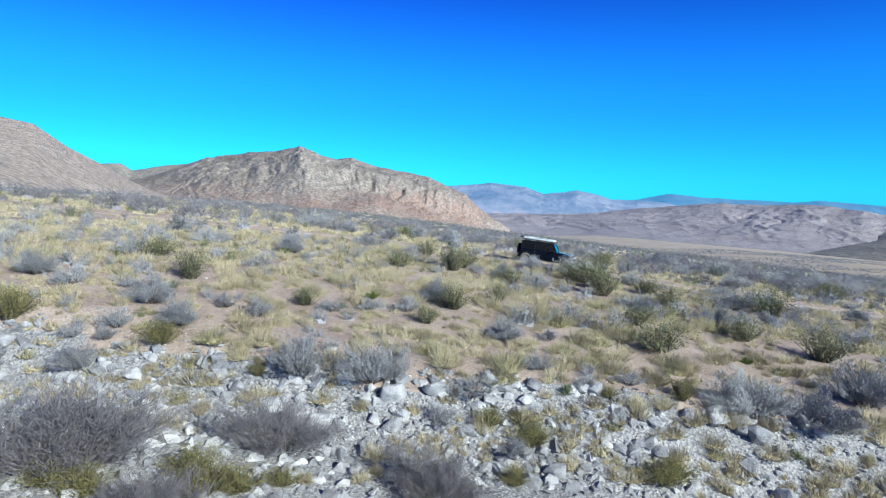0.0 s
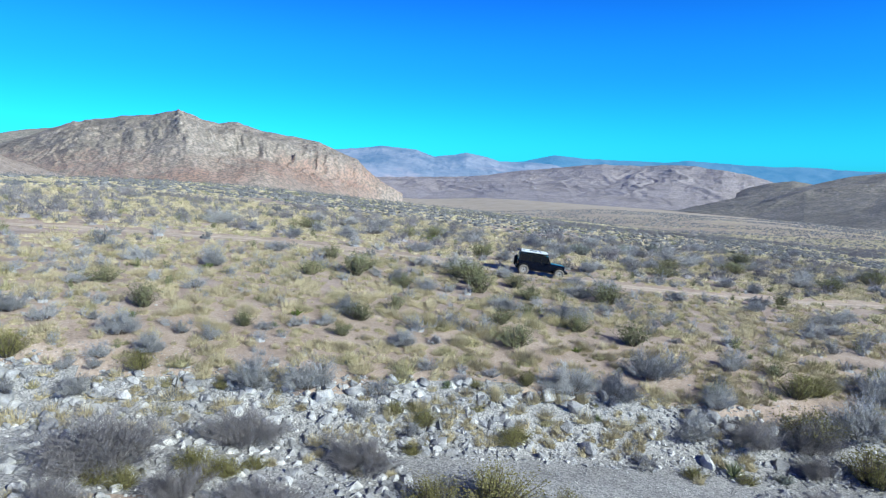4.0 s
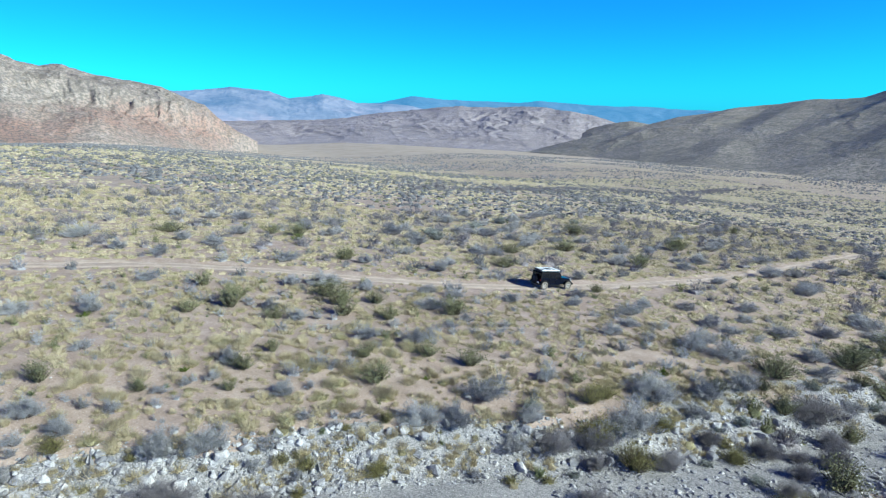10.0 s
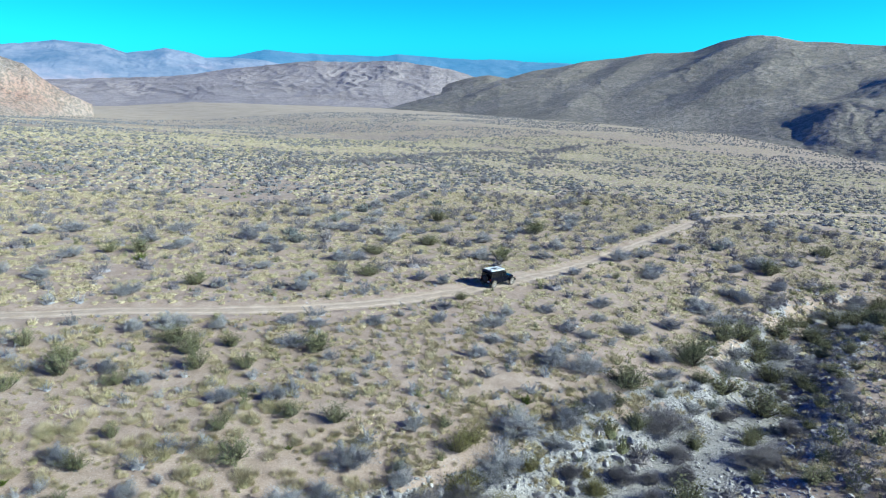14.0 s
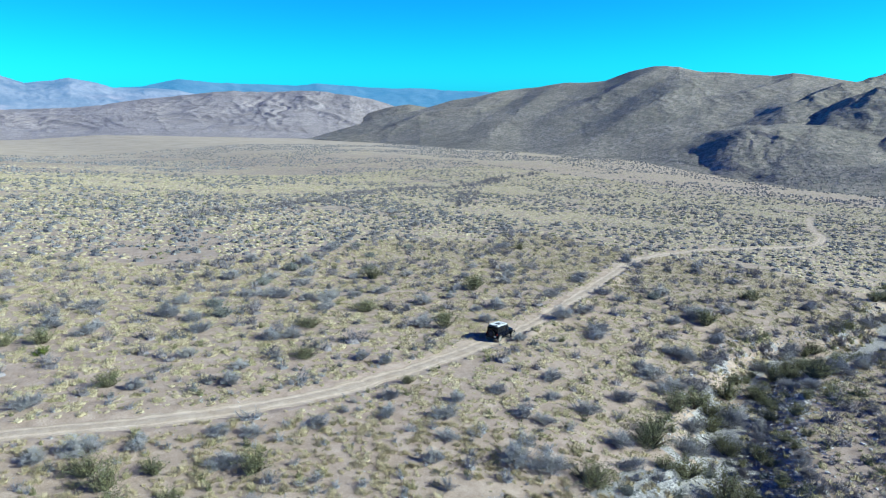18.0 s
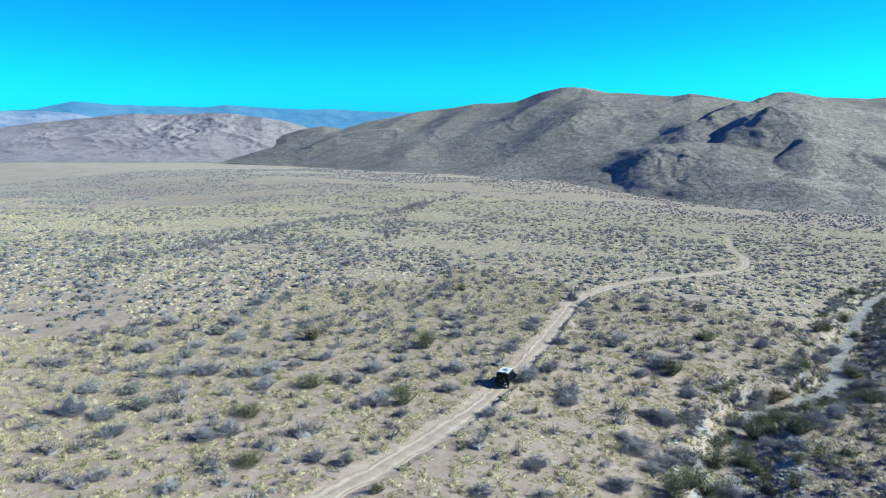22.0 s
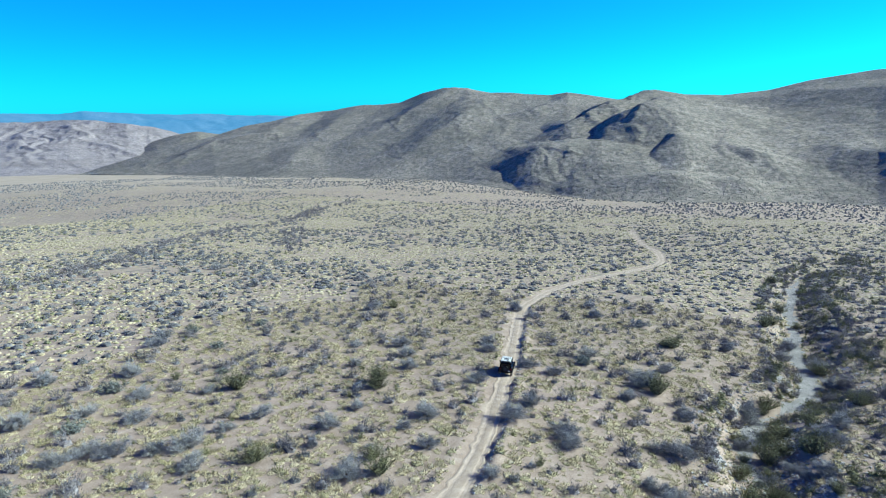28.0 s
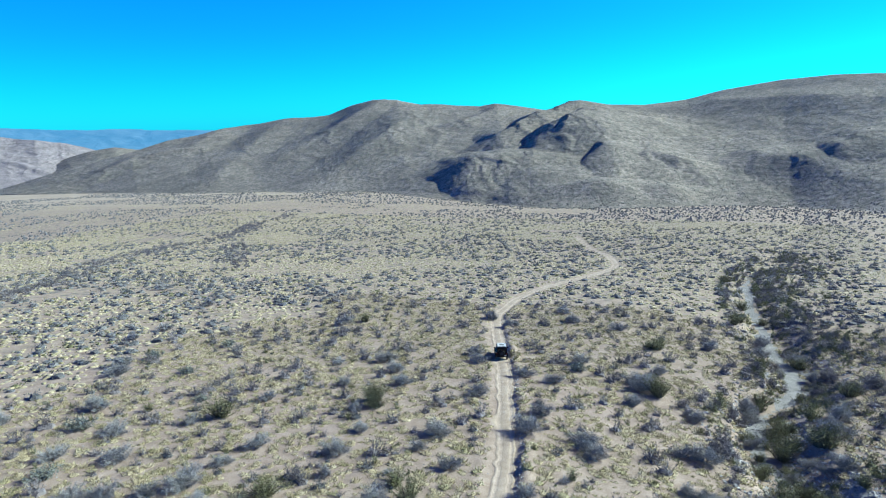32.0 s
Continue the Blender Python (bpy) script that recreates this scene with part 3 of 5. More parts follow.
# far ranges, the valley's backdrop: distance haze painted in as bluish tone and emission
def range_tone(name, low, high, scree, haze_tone, haze_glow):
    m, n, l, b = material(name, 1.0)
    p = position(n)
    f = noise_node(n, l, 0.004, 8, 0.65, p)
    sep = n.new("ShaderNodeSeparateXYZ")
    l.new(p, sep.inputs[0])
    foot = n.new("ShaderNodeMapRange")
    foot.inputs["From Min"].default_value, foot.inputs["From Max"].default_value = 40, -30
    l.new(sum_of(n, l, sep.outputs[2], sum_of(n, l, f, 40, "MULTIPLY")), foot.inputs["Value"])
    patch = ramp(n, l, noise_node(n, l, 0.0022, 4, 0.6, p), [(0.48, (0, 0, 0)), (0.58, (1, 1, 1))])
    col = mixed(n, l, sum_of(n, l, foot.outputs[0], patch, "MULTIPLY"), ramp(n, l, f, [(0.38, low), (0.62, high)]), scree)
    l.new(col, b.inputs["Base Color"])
    # the haze in front of the range, added as a faint emission
    b.inputs["Emission Color"].default_value = (*haze_tone, 1)
    b.inputs["Emission Strength"].default_value = haze_glow
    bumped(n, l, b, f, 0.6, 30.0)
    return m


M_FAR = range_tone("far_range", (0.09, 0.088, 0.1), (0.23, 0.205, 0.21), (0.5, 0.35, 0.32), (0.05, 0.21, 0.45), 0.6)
M_BLUE = range_tone("haze_blue_range", (0.06, 0.09, 0.13), (0.1, 0.13, 0.17), (0.1, 0.13, 0.17), (0.015, 0.26, 0.56), 0.5)
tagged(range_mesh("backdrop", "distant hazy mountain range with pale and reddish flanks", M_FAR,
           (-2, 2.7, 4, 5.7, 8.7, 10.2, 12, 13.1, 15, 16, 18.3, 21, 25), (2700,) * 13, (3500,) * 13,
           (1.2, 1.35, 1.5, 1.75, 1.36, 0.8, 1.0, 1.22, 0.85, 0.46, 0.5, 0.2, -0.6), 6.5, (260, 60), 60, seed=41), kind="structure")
tagged(range_mesh("backdrop", "far haze-blue mountain silhouette under the sky", M_BLUE,
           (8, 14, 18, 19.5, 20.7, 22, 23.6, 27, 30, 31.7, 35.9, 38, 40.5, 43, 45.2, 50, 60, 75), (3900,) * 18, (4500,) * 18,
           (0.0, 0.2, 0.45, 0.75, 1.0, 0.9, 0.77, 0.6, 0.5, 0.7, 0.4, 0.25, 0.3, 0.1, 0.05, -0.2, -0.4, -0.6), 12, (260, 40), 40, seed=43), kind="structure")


# ---- mesh helpers ----
def tri_mesh(name, v, f, mat, flat=True):
    me = bpy.data.meshes.new(name)
    n = len(f)
    me.vertices.add(len(v))
    me.vertices.foreach_set("co", np.ascontiguousarray(v, dtype=np.float32).ravel())
    me.loops.add(3 * n)
    me.loops.foreach_set("vertex_index", np.ascontiguousarray(f, dtype=np.int32).ravel())
    me.polygons.add(n)
    me.polygons.foreach_set("loop_start", np.arange(n, dtype=np.int32) * 3)
    me.polygons.foreach_set("use_smooth", np.full(n, not flat))
    me.materials.append(mat)
    me.update(calc_edges=True)
    return me


def spikes(p, q, r):
    """Thin three-sided stems from p to q, tapering to a point."""
    p, q = np.asarray(p, float), np.asarray(q, float)
    n = len(p)
    r = np.broadcast_to(np.asarray(r, float), (n,))[:, None]
    d = q - p
    d /= np.linalg.norm(d, axis=1)[:, None] + 1e-9
    a = np.cross(d, np.where(np.abs(d[:, 2:]) > 0.9, [[1.0, 0, 0]], [[0, 0, 1.0]]))
    a /= np.linalg.norm(a, axis=1)[:, None] + 1e-9
    b = np.cross(d, a)
    v = np.stack([p + a * r, p - 0.5 * a * r + 0.87 * b * r, p - 0.5 * a * r - 0.87 * b * r, q], 1).reshape(-1, 3)
    k = np.arange(n)[:, None] * 4
    f = np.stack([k + [0, 1, 3], k + [1, 2, 3], k + [2, 0, 3]], 1).reshape(-1, 3)
    return v, f


def leaves(c, size, rng, up=0.3):
    """Small folded leaves round the points c."""
    n = len(c)
    d = rng.normal(size=(n, 3)) + [0, 0, up]
    d /= np.linalg.norm(d, axis=1)[:, None]
    s = rng.normal(size=(n, 3))
    s = np.cross(d, s)
    s /= np.linalg.norm(s, axis=1)[:, None] + 1e-9
    h = np.broadcast_to(np.asarray(size, float), (n,))[:, None]
    fold = np.cross(d, s) * h * 0.15
    v = np.stack([c - d * h * 0.5, c + s * h * 0.32 + fold, c + d * h * 0.5, c - s * h * 0.32 + fold], 1).reshape(-1, 3)
    k = np.arange(n)[:, None] * 4
    f = np.stack([k + [0, 1, 2], k + [0, 2, 3]], 1).reshape(-1, 3)
    return v, f


def joined(*pairs):
    vs, fs, o = [], [], 0
    for v, f in pairs:
        vs.append(v), fs.append(f + o)
        o += len(v)
    return np.concatenate(vs), np.concatenate(fs)


def dome(rng, n, flat=0.6, lumps=9):
    """Points in a lumpy dome one metre wide."""
    a, far = rng.uniform(0, 2 * np.pi, lumps), 0.42 * rng.uniform(0, 1, lumps) ** 0.6
    c = np.c_[np.cos(a) * far, np.sin(a) * far, rng.uniform(0.06, 0.34, lumps) * (1.15 - far * 1.6)]
    w = rng.uniform(0.06, 0.2, lumps)
    k = rng.choice(lumps, n, p=w**2 / (w**2).sum())
    d = rng.normal(size=(n, 3))
    d /= np.linalg.norm(d, axis=1)[:, None]
    p = c[k] + d * (w[k] * rng.uniform(0.45, 1.0, n) ** 0.5)[:, None]
    p[:, 2] = np.abs(p[:, 2]) * flat / 0.5
    return p


def grey_shrub(rng, twigs, thick, stems=22, trunk=2.2, rise=0.0):
    """Bare stems fan out from one root and break into fine twigs."""
    az, lean = rng.uniform(0, 2 * np.pi, stems), rng.uniform(0.0, 1.0, stems) ** 0.6 * 1.25
    far = 0.5 * rng.uniform(0.55, 1.08, stems) * (1 + 0.18 * np.sin(2 * az + rng.uniform(0, 6)) + 0.12 * np.sin(3 * az))
    tip = np.c_[np.cos(az) * np.sin(lean) * far, np.sin(az) * np.sin(lean) * far, np.cos(lean) * far * 1.15 + 0.05]
    root = np.c_[np.cos(az) * 0.05, np.sin(az) * 0.05, np.full(stems, -0.03)]
    wood = spikes(root, tip, thick * trunk * 1.5)
    k, s = rng.randint(0, stems, twigs), rng.uniform(0.25, 1.0, twigs)[:, None] ** 0.7
    p = root[k] + (tip[k] - root[k]) * s + rng.normal(0, 0.045, (twigs, 3)) * s
    p[:, 2] = np.abs(p[:, 2])
    d = tip[k] - root[k]
    out = d / (np.linalg.norm(d, axis=1)[:, None] + 1e-9) + rng.normal(0, 0.5, (twigs, 3)) + [0, 0, 0.25 + rise]
    out /= np.linalg.norm(out, axis=1)[:, None] + 1e-9
    h = rng.uniform(0.04, 0.12, twigs)[:, None]
    q = p + out * h
    q[:, 2] = np.maximum(q[:, 2], 0.01)
    return wood, spikes(p, q, thick)


def olive_shrub(rng, count, size, stems=30, high=0.8):
    az, lean = rng.uniform(0, 2 * np.pi, stems), rng.uniform(0.05, 0.75, stems)
    h = high * rng.uniform(0.55, 1.0, stems) * (1 - 0.35 * lean)
    tip = np.c_[np.cos(az) * lean * 0.6, np.sin(az) * lean * 0.6, h]
    root = np.c_[np.cos(az) * 0.06, np.sin(az) * 0.06, np.full(stems, -0.03)]
    wood = spikes(root, tip, 0.012)
    k, s = rng.randint(0, stems, count), rng.uniform(0.22, 1.05, count)[:, None]
    c = root[k] + (tip[k] - root[k]) * s + rng.normal(0, 0.035, (count, 3))
    c[:, 2] = np.abs(c[:, 2])
    return wood, leaves(c, size * rng.uniform(0.6, 1.3, count), rng, 0.9)


def tuft(rng, blades, thick, high=0.62):
    az, lean = rng.uniform(0, 2 * np.pi, blades), rng.uniform(0.05, 1.0, blades) ** 0.7
    root = np.c_[np.cos(az) * 0.25 * lean, np.sin(az) * 0.25 * lean, np.full(blades, -0.02)]
    h = high * rng.uniform(0.5, 1, blades) * np.sqrt(1.05 - lean**2)
    az = az + rng.normal(0, 0.35, blades)
    tip = np.c_[np.cos(az) * 0.5 * lean, np.sin(az) * 0.5 * lean, h]
    return spikes(root, tip, thick)


def yucca(rng, blades=70):
    az, el = rng.uniform(0, 2 * np.pi, blades), rng.uniform(0.05, 1.45, blades)
    d = np.c_[np.cos(az) * np.cos(el), np.sin(az) * np.cos(el), np.sin(el)]
    return spikes(d * 0.04, d * rng.uniform(0.38, 0.52, blades)[:, None], 0.018)


def mound(rng, sides=6, high=0.5, core=1.0):
    """A low, uneven cushion of growth one metre wide."""
    a = np.arange(sides) / sides * 2 * np.pi
    mid = np.c_[np.cos(a), np.sin(a)] * (0.36 * rng.uniform(0.6, 1.15, sides))[:, None]
    low = np.c_[np.cos(a + 0.3), np.sin(a + 0.3)] * (0.46 * rng.uniform(0.75, 1.2, sides))[:, None]
    v = np.vstack([np.c_[rng.normal(0, 0.05, (1, 2)), [[high]]], np.c_[mid, high * rng.uniform(0.5, 0.95, sides)], np.c_[low, np.full(sides, -0.04)]]) * core
    k = np.arange(sides)
    n = (k + 1) % sides
    f = np.vstack([np.c_[k * 0, 1 + k, 1 + n], np.c_[1 + k, 1 + sides + k, 1 + n], np.c_[1 + n, 1 + sides + k, 1 + sides + n]])
    return v, f


def cone(rng, high=0.5):
    """The plainest far-off cushion."""
    a = np.arange(4) / 4 * 2 * np.pi + rng.uniform(0, 1)
    v = np.vstack([[[0.1 * rng.normal(), 0.1 * rng.normal(), high]], np.c_[np.cos(a) * 0.5, np.sin(a) * 0.5, np.full(4, -0.05)] * rng.uniform(0.7, 1.2, (4, 1))])
    return v, np.array([(0, 1, 2), (0, 2, 3), (0, 3, 4), (0, 4, 1)])


RNG = np.random.RandomState(7)
BIG_GREY = [grey_shrub(RNG, 4200, 0.0042, 60, 0.7, 0.1) for _ in range(3)]
GREY = [grey_shrub(RNG, 1250, 0.0068, 34, 0.7, 0.1) for _ in range(5)]
OLIVE = [olive_shrub(RNG, 2000, 0.036, 52, 0.8) for _ in range(4)]
LOW_OLIVE = [olive_shrub(RNG, 4200, 0.022, 80, 0.55) for _ in range(2)]
TUFTS = [tuft(RNG, 150, 0.012) for _ in range(4)]


def plant_meshes(kind, pairs, wood, leaf):
    return [(tri_mesh(kind + "_stems", *w, wood), tri_mesh(kind + "_leaves", *g, leaf)) for w, g in pairs]


GREY_M = plant_meshes("grey", GREY, M_STEM, M_GREY)
BIG_M = plant_meshes("big_grey", BIG_GREY, M_STEM, M_GREY)
OLIVE_M = plant_meshes("olive", OLIVE, M_STEM, M_OLIVE)
LOW_M = plant_meshes("low", LOW_OLIVE, M_STEM, M_OLIVE)
RABBIT_M = plant_meshes("rabbit", LOW_OLIVE, M_STEM, M_RABBIT)
MAUVE_M = plant_meshes("mauve", [grey_shrub(RNG, 9000, 0.0021, 90, 0.8, 0.1) for _ in range(2)], M_STEM, M_MAUVE)
BRIGHT_M = plant_meshes("bright", [olive_shrub(RNG, 900, 0.06, 34, 0.6)], M_STEM, M_GREEN)
SAGE_M = plant_meshes("sage", [olive_shrub(RNG, 1100, 0.05, 40, 0.42) for _ in range(2)], M_STEM, M_SAGE)
STRAW_M = [tri_mesh("tuft", *t, M_STRAW) for t in TUFTS]
YUCCA_M = [tri_mesh("yucca", *yucca(RNG), M_YUCCA) for _ in range(2)]


PLANTED = []
ROOTS = random.Random(5)


def shrub(x, y, wide, name, meshes, leaf_name, label, group, high=1.0):
    PLANTED.append((x, y, wide))
    m, leaf = ROOTS.choice(meshes)
    ob = new(name)
    ob.location = (x, y, float(ground_z(x, y)) - 0.02 * wide)
    ob.rotation_euler = (0, 0, ROOTS.uniform(0, 6.28))
    ob.scale = (wide * ROOTS.uniform(1.05, 1.3), wide * ROOTS.uniform(0.85, 1.1), wide * high * ROOTS.uniform(0.7, 1.1))
    tagged(ob, label, "shrub", group)
    new("stem", m).parent = ob
    new(leaf_name, leaf).parent = ob
    return ob


def grey(rows):
    for x, y, w in rows:
        w *= 1.3 if y < 22 and x < 50 else 1.08
        shrub(x, y, w, "grey_shrub", GREY_M if w < 1.5 else MAUVE_M if y < 15 else BIG_M, "crown", "large leafless grey twiggy desert shrub" if w > 1.9 else "small leafless grey twiggy desert shrub", "grey desert shrubs", 0.9 if w < 2 else 0.72)


def olive(rows):
    for x, y, w in rows:
        if y < 19.5 and x < 30 and w < 2.4:
            shrub(x, y, w * 1.45, "rabbitbrush", RABBIT_M, "foliage", "yellow green bushy rabbitbrush at the wash", "rabbitbrush", 0.9)
            continue
        shrub(x, y, w * 1.42, "creosote_bush", OLIVE_M if w < 2.4 else LOW_M + OLIVE_M, "foliage", "olive green creosote bush with upright thin stems", "green desert bushes", 0.72)


def bright(rows):
    for x, y, w in rows:
        shrub(x, y, w, "green_shrub", BRIGHT_M, "foliage", "bright green rounded desert shrub", "bright green shrubs", 0.8)


def sage(rows):
    for x, y, w in rows:
        shrub(x, y, w, "sage_bush", SAGE_M, "foliage", "pale grey green low sage bush", "sage bushes")


def single(x, y, wide, name, meshes, label, category, group, high=1.0):
    PLANTED.append((x, y, wide))
    ob = new(name, ROOTS.choice(meshes))
    ob.location = (x, y, float(ground_z(x, y)) - 0.01)
    ob.rotation_euler = (0, 0, ROOTS.uniform(0, 6.28))
    ob.scale = (wide, wide, wide * high)
    return tagged(ob, label, category, group)


def straw(rows):
    for x, y, w in rows:
        single(x, y, w, "grass_clump", STRAW_M, "clump of straw yellow dry bunch grass", "grass", "large grass clumps")


def yuccas(rows):
    for x, y, w in rows:
        single(x, y, w, "yucca", YUCCA_M, "spiky pale green yucca rosette on the ground", "yucca", "yucca plants")


grey([
    (-13.7, 22.8, 1.39), (-12.6, 27.1, 1.1), (-12, 21.9, 1.14), (-11.6, 17.4, 0.99), (-11.5, 35.5, 1.88), (-10.5, 63.5, 3.11), (-10.2, 22.2, 0.75), (-10, 18.4, 0.66),
    (-9.4, 17.4, 1.2), (-9.1, 18.4, 0.66), (-9, 18.9, 0.83), (-8.8, 20.7, 1.32), (-7.5, 9.8, 1.84), (-7.3, 19.3, 1.41), (-7.2, 13.1, 3.4), (-7.2, 35.5, 1.85),
    (-7.1, 27.9, 1.3), (-6.6, 56, 2.1), (-6.5, 21.2, 0.79), (-5.3, 20.6, 0.94), (-4.8, 11.2, 1.31), (-3.9, 43.3, 1.92), (-3.3, 14.9, 2.08), (-3.3, 17.4, 1.51),
    (-3.2, 22.1, 0.98), (-3.1, 25.2, 0.59), (-3, 53.2, 1.79), (-2.6, 10.5, 2.26), (-2.6, 26, 0.71), (-1.9, 22.7, 0.82),
])
grey([
    (-1.3, 17.3, 1.8), (-0.7, 84, 2.6), (-0.6, 62.2, 2.03), (-0.5, 23, 1.1), (0.5, 13.4, 2.08), (0.6, 16.2, 0.8), (0.6, 25, 1.56), (1.4, 17, 1.04),
    (2.3, 58.8, 2.43), (2.4, 15.4, 0.86), (2.9, 21, 1.21), (3, 37, 1.04), (3.1, 36.2, 0.8), (3.5, 18.3, 0.79), (3.7, 82.4, 2.57), (4.4, 21.3, 0.71),
    (4.4, 35.1, 1.52), (4.7, 17.4, 0.62), (5.7, 67.4, 2.78), (5.9, 32.5, 1.62), (6.1, 17.9, 0.8), (7.2, 42, 1.96), (7.3, 32.8, 0.98), (7.8, 82.7, 3.23),
    (8.5, 51.5, 2.45), (9.3, 17.1, 1.79), (9.6, 28.1, 1.8), (10.1, 41.5, 2.95), (11, 14, 0.93), (11.2, 16.8, 1.84),
])
grey([
    (12.5, 26.8, 1.57), (13.2, 40.2, 1.72), (13.8, 15.2, 1.7), (13.8, 18.9, 2.22), (14.8, 73.4, 2.59), (16.2, 14.9, 2.0), (16.3, 50.9, 1.56), (16.6, 29.7, 1.25),
    (16.6, 68.9, 2.47), (17.1, 34.8, 2.45), (18.6, 14.6, 2.2), (17.8, 23.5, 0.67), (18.4, 70.8, 2.33), (18.6, 31.1, 1.37), (18.6, 39.3, 1.86), (19, 20.3, 1.26),
    (20.2, 80.4, 3.4), (20.7, 37.9, 1.98), (21.2, 29.8, 1.2), (21.7, 15.3, 3.36), (23, 56.4, 1.73), (23.5, 48.1, 2.34), (25.1, 17.5, 2.71), (25.8, 36.8, 2.07),
    (25.8, 51, 1.9), (26.7, 72.1, 3.4), (27.3, 64.2, 2.43), (28, 24, 1.35), (28.4, 68.9, 2.95), (28.8, 37.7, 1),
])
grey([
    (29.2, 16.9, 1.91), (29.6, 27.2, 1.56), (30.6, 78.1, 3.4), (31.2, 35.1, 1.4), (32.2, 36, 1.24), (32.7, 57.9, 2.8), (32.9, 29.4, 1.92), (33.1, 17.6, 2.04),
    (33.8, 38, 1.77), (34.8, 23.8, 2.95), (35, 57.2, 2.82), (35.6, 32.5, 2.35), (36.3, 21.9, 2.57), (36.5, 14.6, 3.4), (37.5, 47.6, 2.15), (38.6, 34.3, 1.73),
    (38.9, 45.3, 1.7), (39.5, 8.9, 2.75), (39.5, 77.1, 3.4), (41.7, 29.1, 2.11), (42.3, 27.3, 2.09), (42.3, 88.9, 3.31), (42.5, 77.3, 2.95), (43, 74.7, 3.4),
    (43.7, 34, 2.27), (44.9, 66.2, 2.74), (45.4, 21.6, 2.07), (45.5, 71.8, 2.43), (47.3, 30.1, 1.6), (47.7, 86.3, 2.89),
])
grey([
    (47.9, 70.2, 3.4), (48.2, 26.7, 2.37), (49.8, 80.5, 3.22), (51, 53.5, 3.4), (51.3, 18.5, 3.4), (51.3, 100.4, 3.4), (51.5, 33.6, 2.45), (52.4, 70.1, 2.11),
    (54.1, 60.3, 1.56), (54.1, 85.9, 3.4), (54.3, 26.8, 2.56), (56.3, 55.2, 1.15), (56.5, 20.6, 2.87), (56.8, 70, 2.74), (57.4, 43.1, 2.14), (58.3, 17.7, 3.4),
    (58.3, 62.1, 2.89), (58.7, 94.6, 3.4), (59.4, 80.8, 1.98), (59.5, 50.8, 2.31), (61, 40.8, 1.11), (62.1, 55, 2.05), (63, 26.1, 3.15), (63.1, 28.7, 3.2),
    (63.6, 19.8, 3.4), (64.1, 62.7, 1.78), (64.4, 30.1, 2.26), (66.2, 55, 3.4), (67.9, 39.2, 2.67), (68.5, 78, 2.08),
])
grey([
    (69, 66.2, 1.92), (69.2, 103.8, 3.4), (70.6, 46.6, 3.4), (70.9, 40.9, 3.09), (72.8, 107, 3.4), (73.4, 29.9, 3.4), (75.7, 46.8, 2.99), (77, 72.8, 2.16),
    (79.3, 55.4, 2.99), (79.6, 65.8, 2.65), (84.2, 25.1, 2.38), (84.3, 31.1, 2.4), (84.6, 78.4, 2.39), (84.7, 69.5, 2.91), (85.3, 38.2, 2.01), (85.8, 120.2, 3.11),
    (85.9, 31.8, 2), (87.3, 16.7, 3.4), (15.6, 10.2, 2.0), (18.6, 9.2, 1.7), (21.8, 12.4, 1.5), (12.2, 8.9, 1.6), (87.6, 48.3, 2.65), (88.6, 52.2, 2.71), (88.6, 73.1, 3.4), (92.2, 15.7, 3.4), (92.7, 60.2, 2.91), (92.9, 120.4, 3.4),
    (94, 37.8, 3.4), (96.7, 62.3, 3.4), (99.3, 36.4, 2.33), (103.9, 12.5, 3.4), (107.7, 92.3, 3.4), (113.7, 130.5, 3.4),
])
grey([
    (116.6, 62.8, 2.89), (120.9, 45.1, 3.37), (121.1, 17.4, 3.4), (121.7, 68.4, 3.4), (124, 53.6, 3.4), (128, 158.1, 3.4), (131.4, 22.2, 3.4), (131.4, 56.9, 3.4),
])
olive([
    (-12.2, 18.9, 1.39), (-11.5, 28, 1.57), (-8.7, 24.1, 1.56), (-7.5, 18.4, 1.29), (-4.6, 13, 1.03), (-4.1, 22.5, 1.09), (-3.6, 12.8, 1.14), (-1.7, 68.9, 3.31),
    (-1.3, 34.9, 1.8), (0.2, 21.8, 0.88), (0.2, 41.7, 1.5), (1.2, 24.2, 1.34), (1.7, 36, 2.11), (1.9, 16.3, 0.88), (2.2, 37.9, 1.76), (2.7, 16.4, 0.59),
    (2.4, 10.9, 1.5), (3, 15.8, 0.87), (3.2, 26.4, 1.03), (4.5, 11.2, 2.2), (4.5, 33.2, 1.5), (5.3, 17.2, 0.54), (6.2, 15.1, 1.18), (7.5, 17.5, 0.96),
    (8.4, 21.8, 2.05), (8.5, 24.8, 1.42), (9.6, 38.6, 2.2), (9.6, 33.6, 2.01), (10, 36.4, 2.3),
])
olive([
    (9.8, 68.9, 2.23), (12.7, 24.5, 1.48), (12.7, 32.4, 1.67), (12.8, 67.9, 2.36), (13, 36.6, 1.8), (14.7, 52.5, 1.98), (14.9, 22.9, 1.67), (18.5, 33.3, 2.49),
    (19, 15.2, 2.29), (20.1, 12.9, 2.11), (20.2, 17.4, 1.68), (21, 19.8, 1.3), (21.7, 17.9, 1.69), (26.6, 12.1, 1.73), (30.6, 8.5, 2.65), (32.7, 50.7, 2.57),
    (37.3, 39.8, 1.3), (38, 19.3, 3.4), (38.9, 60, 2.92), (47.9, 16.8, 2.93), (48.3, 13.5, 3.28), (48.3, 20.4, 3.4), (49, 62.8, 3.27), (51.1, 21.5, 3.14),
    (52.9, 51.6, 2.54), (54.9, 53.8, 2.39), (57.9, 23.1, 2.94), (60.6, 88.4, 1.61), (61.2, 22.9, 3.05), (62.1, 40.3, 1.13),
])
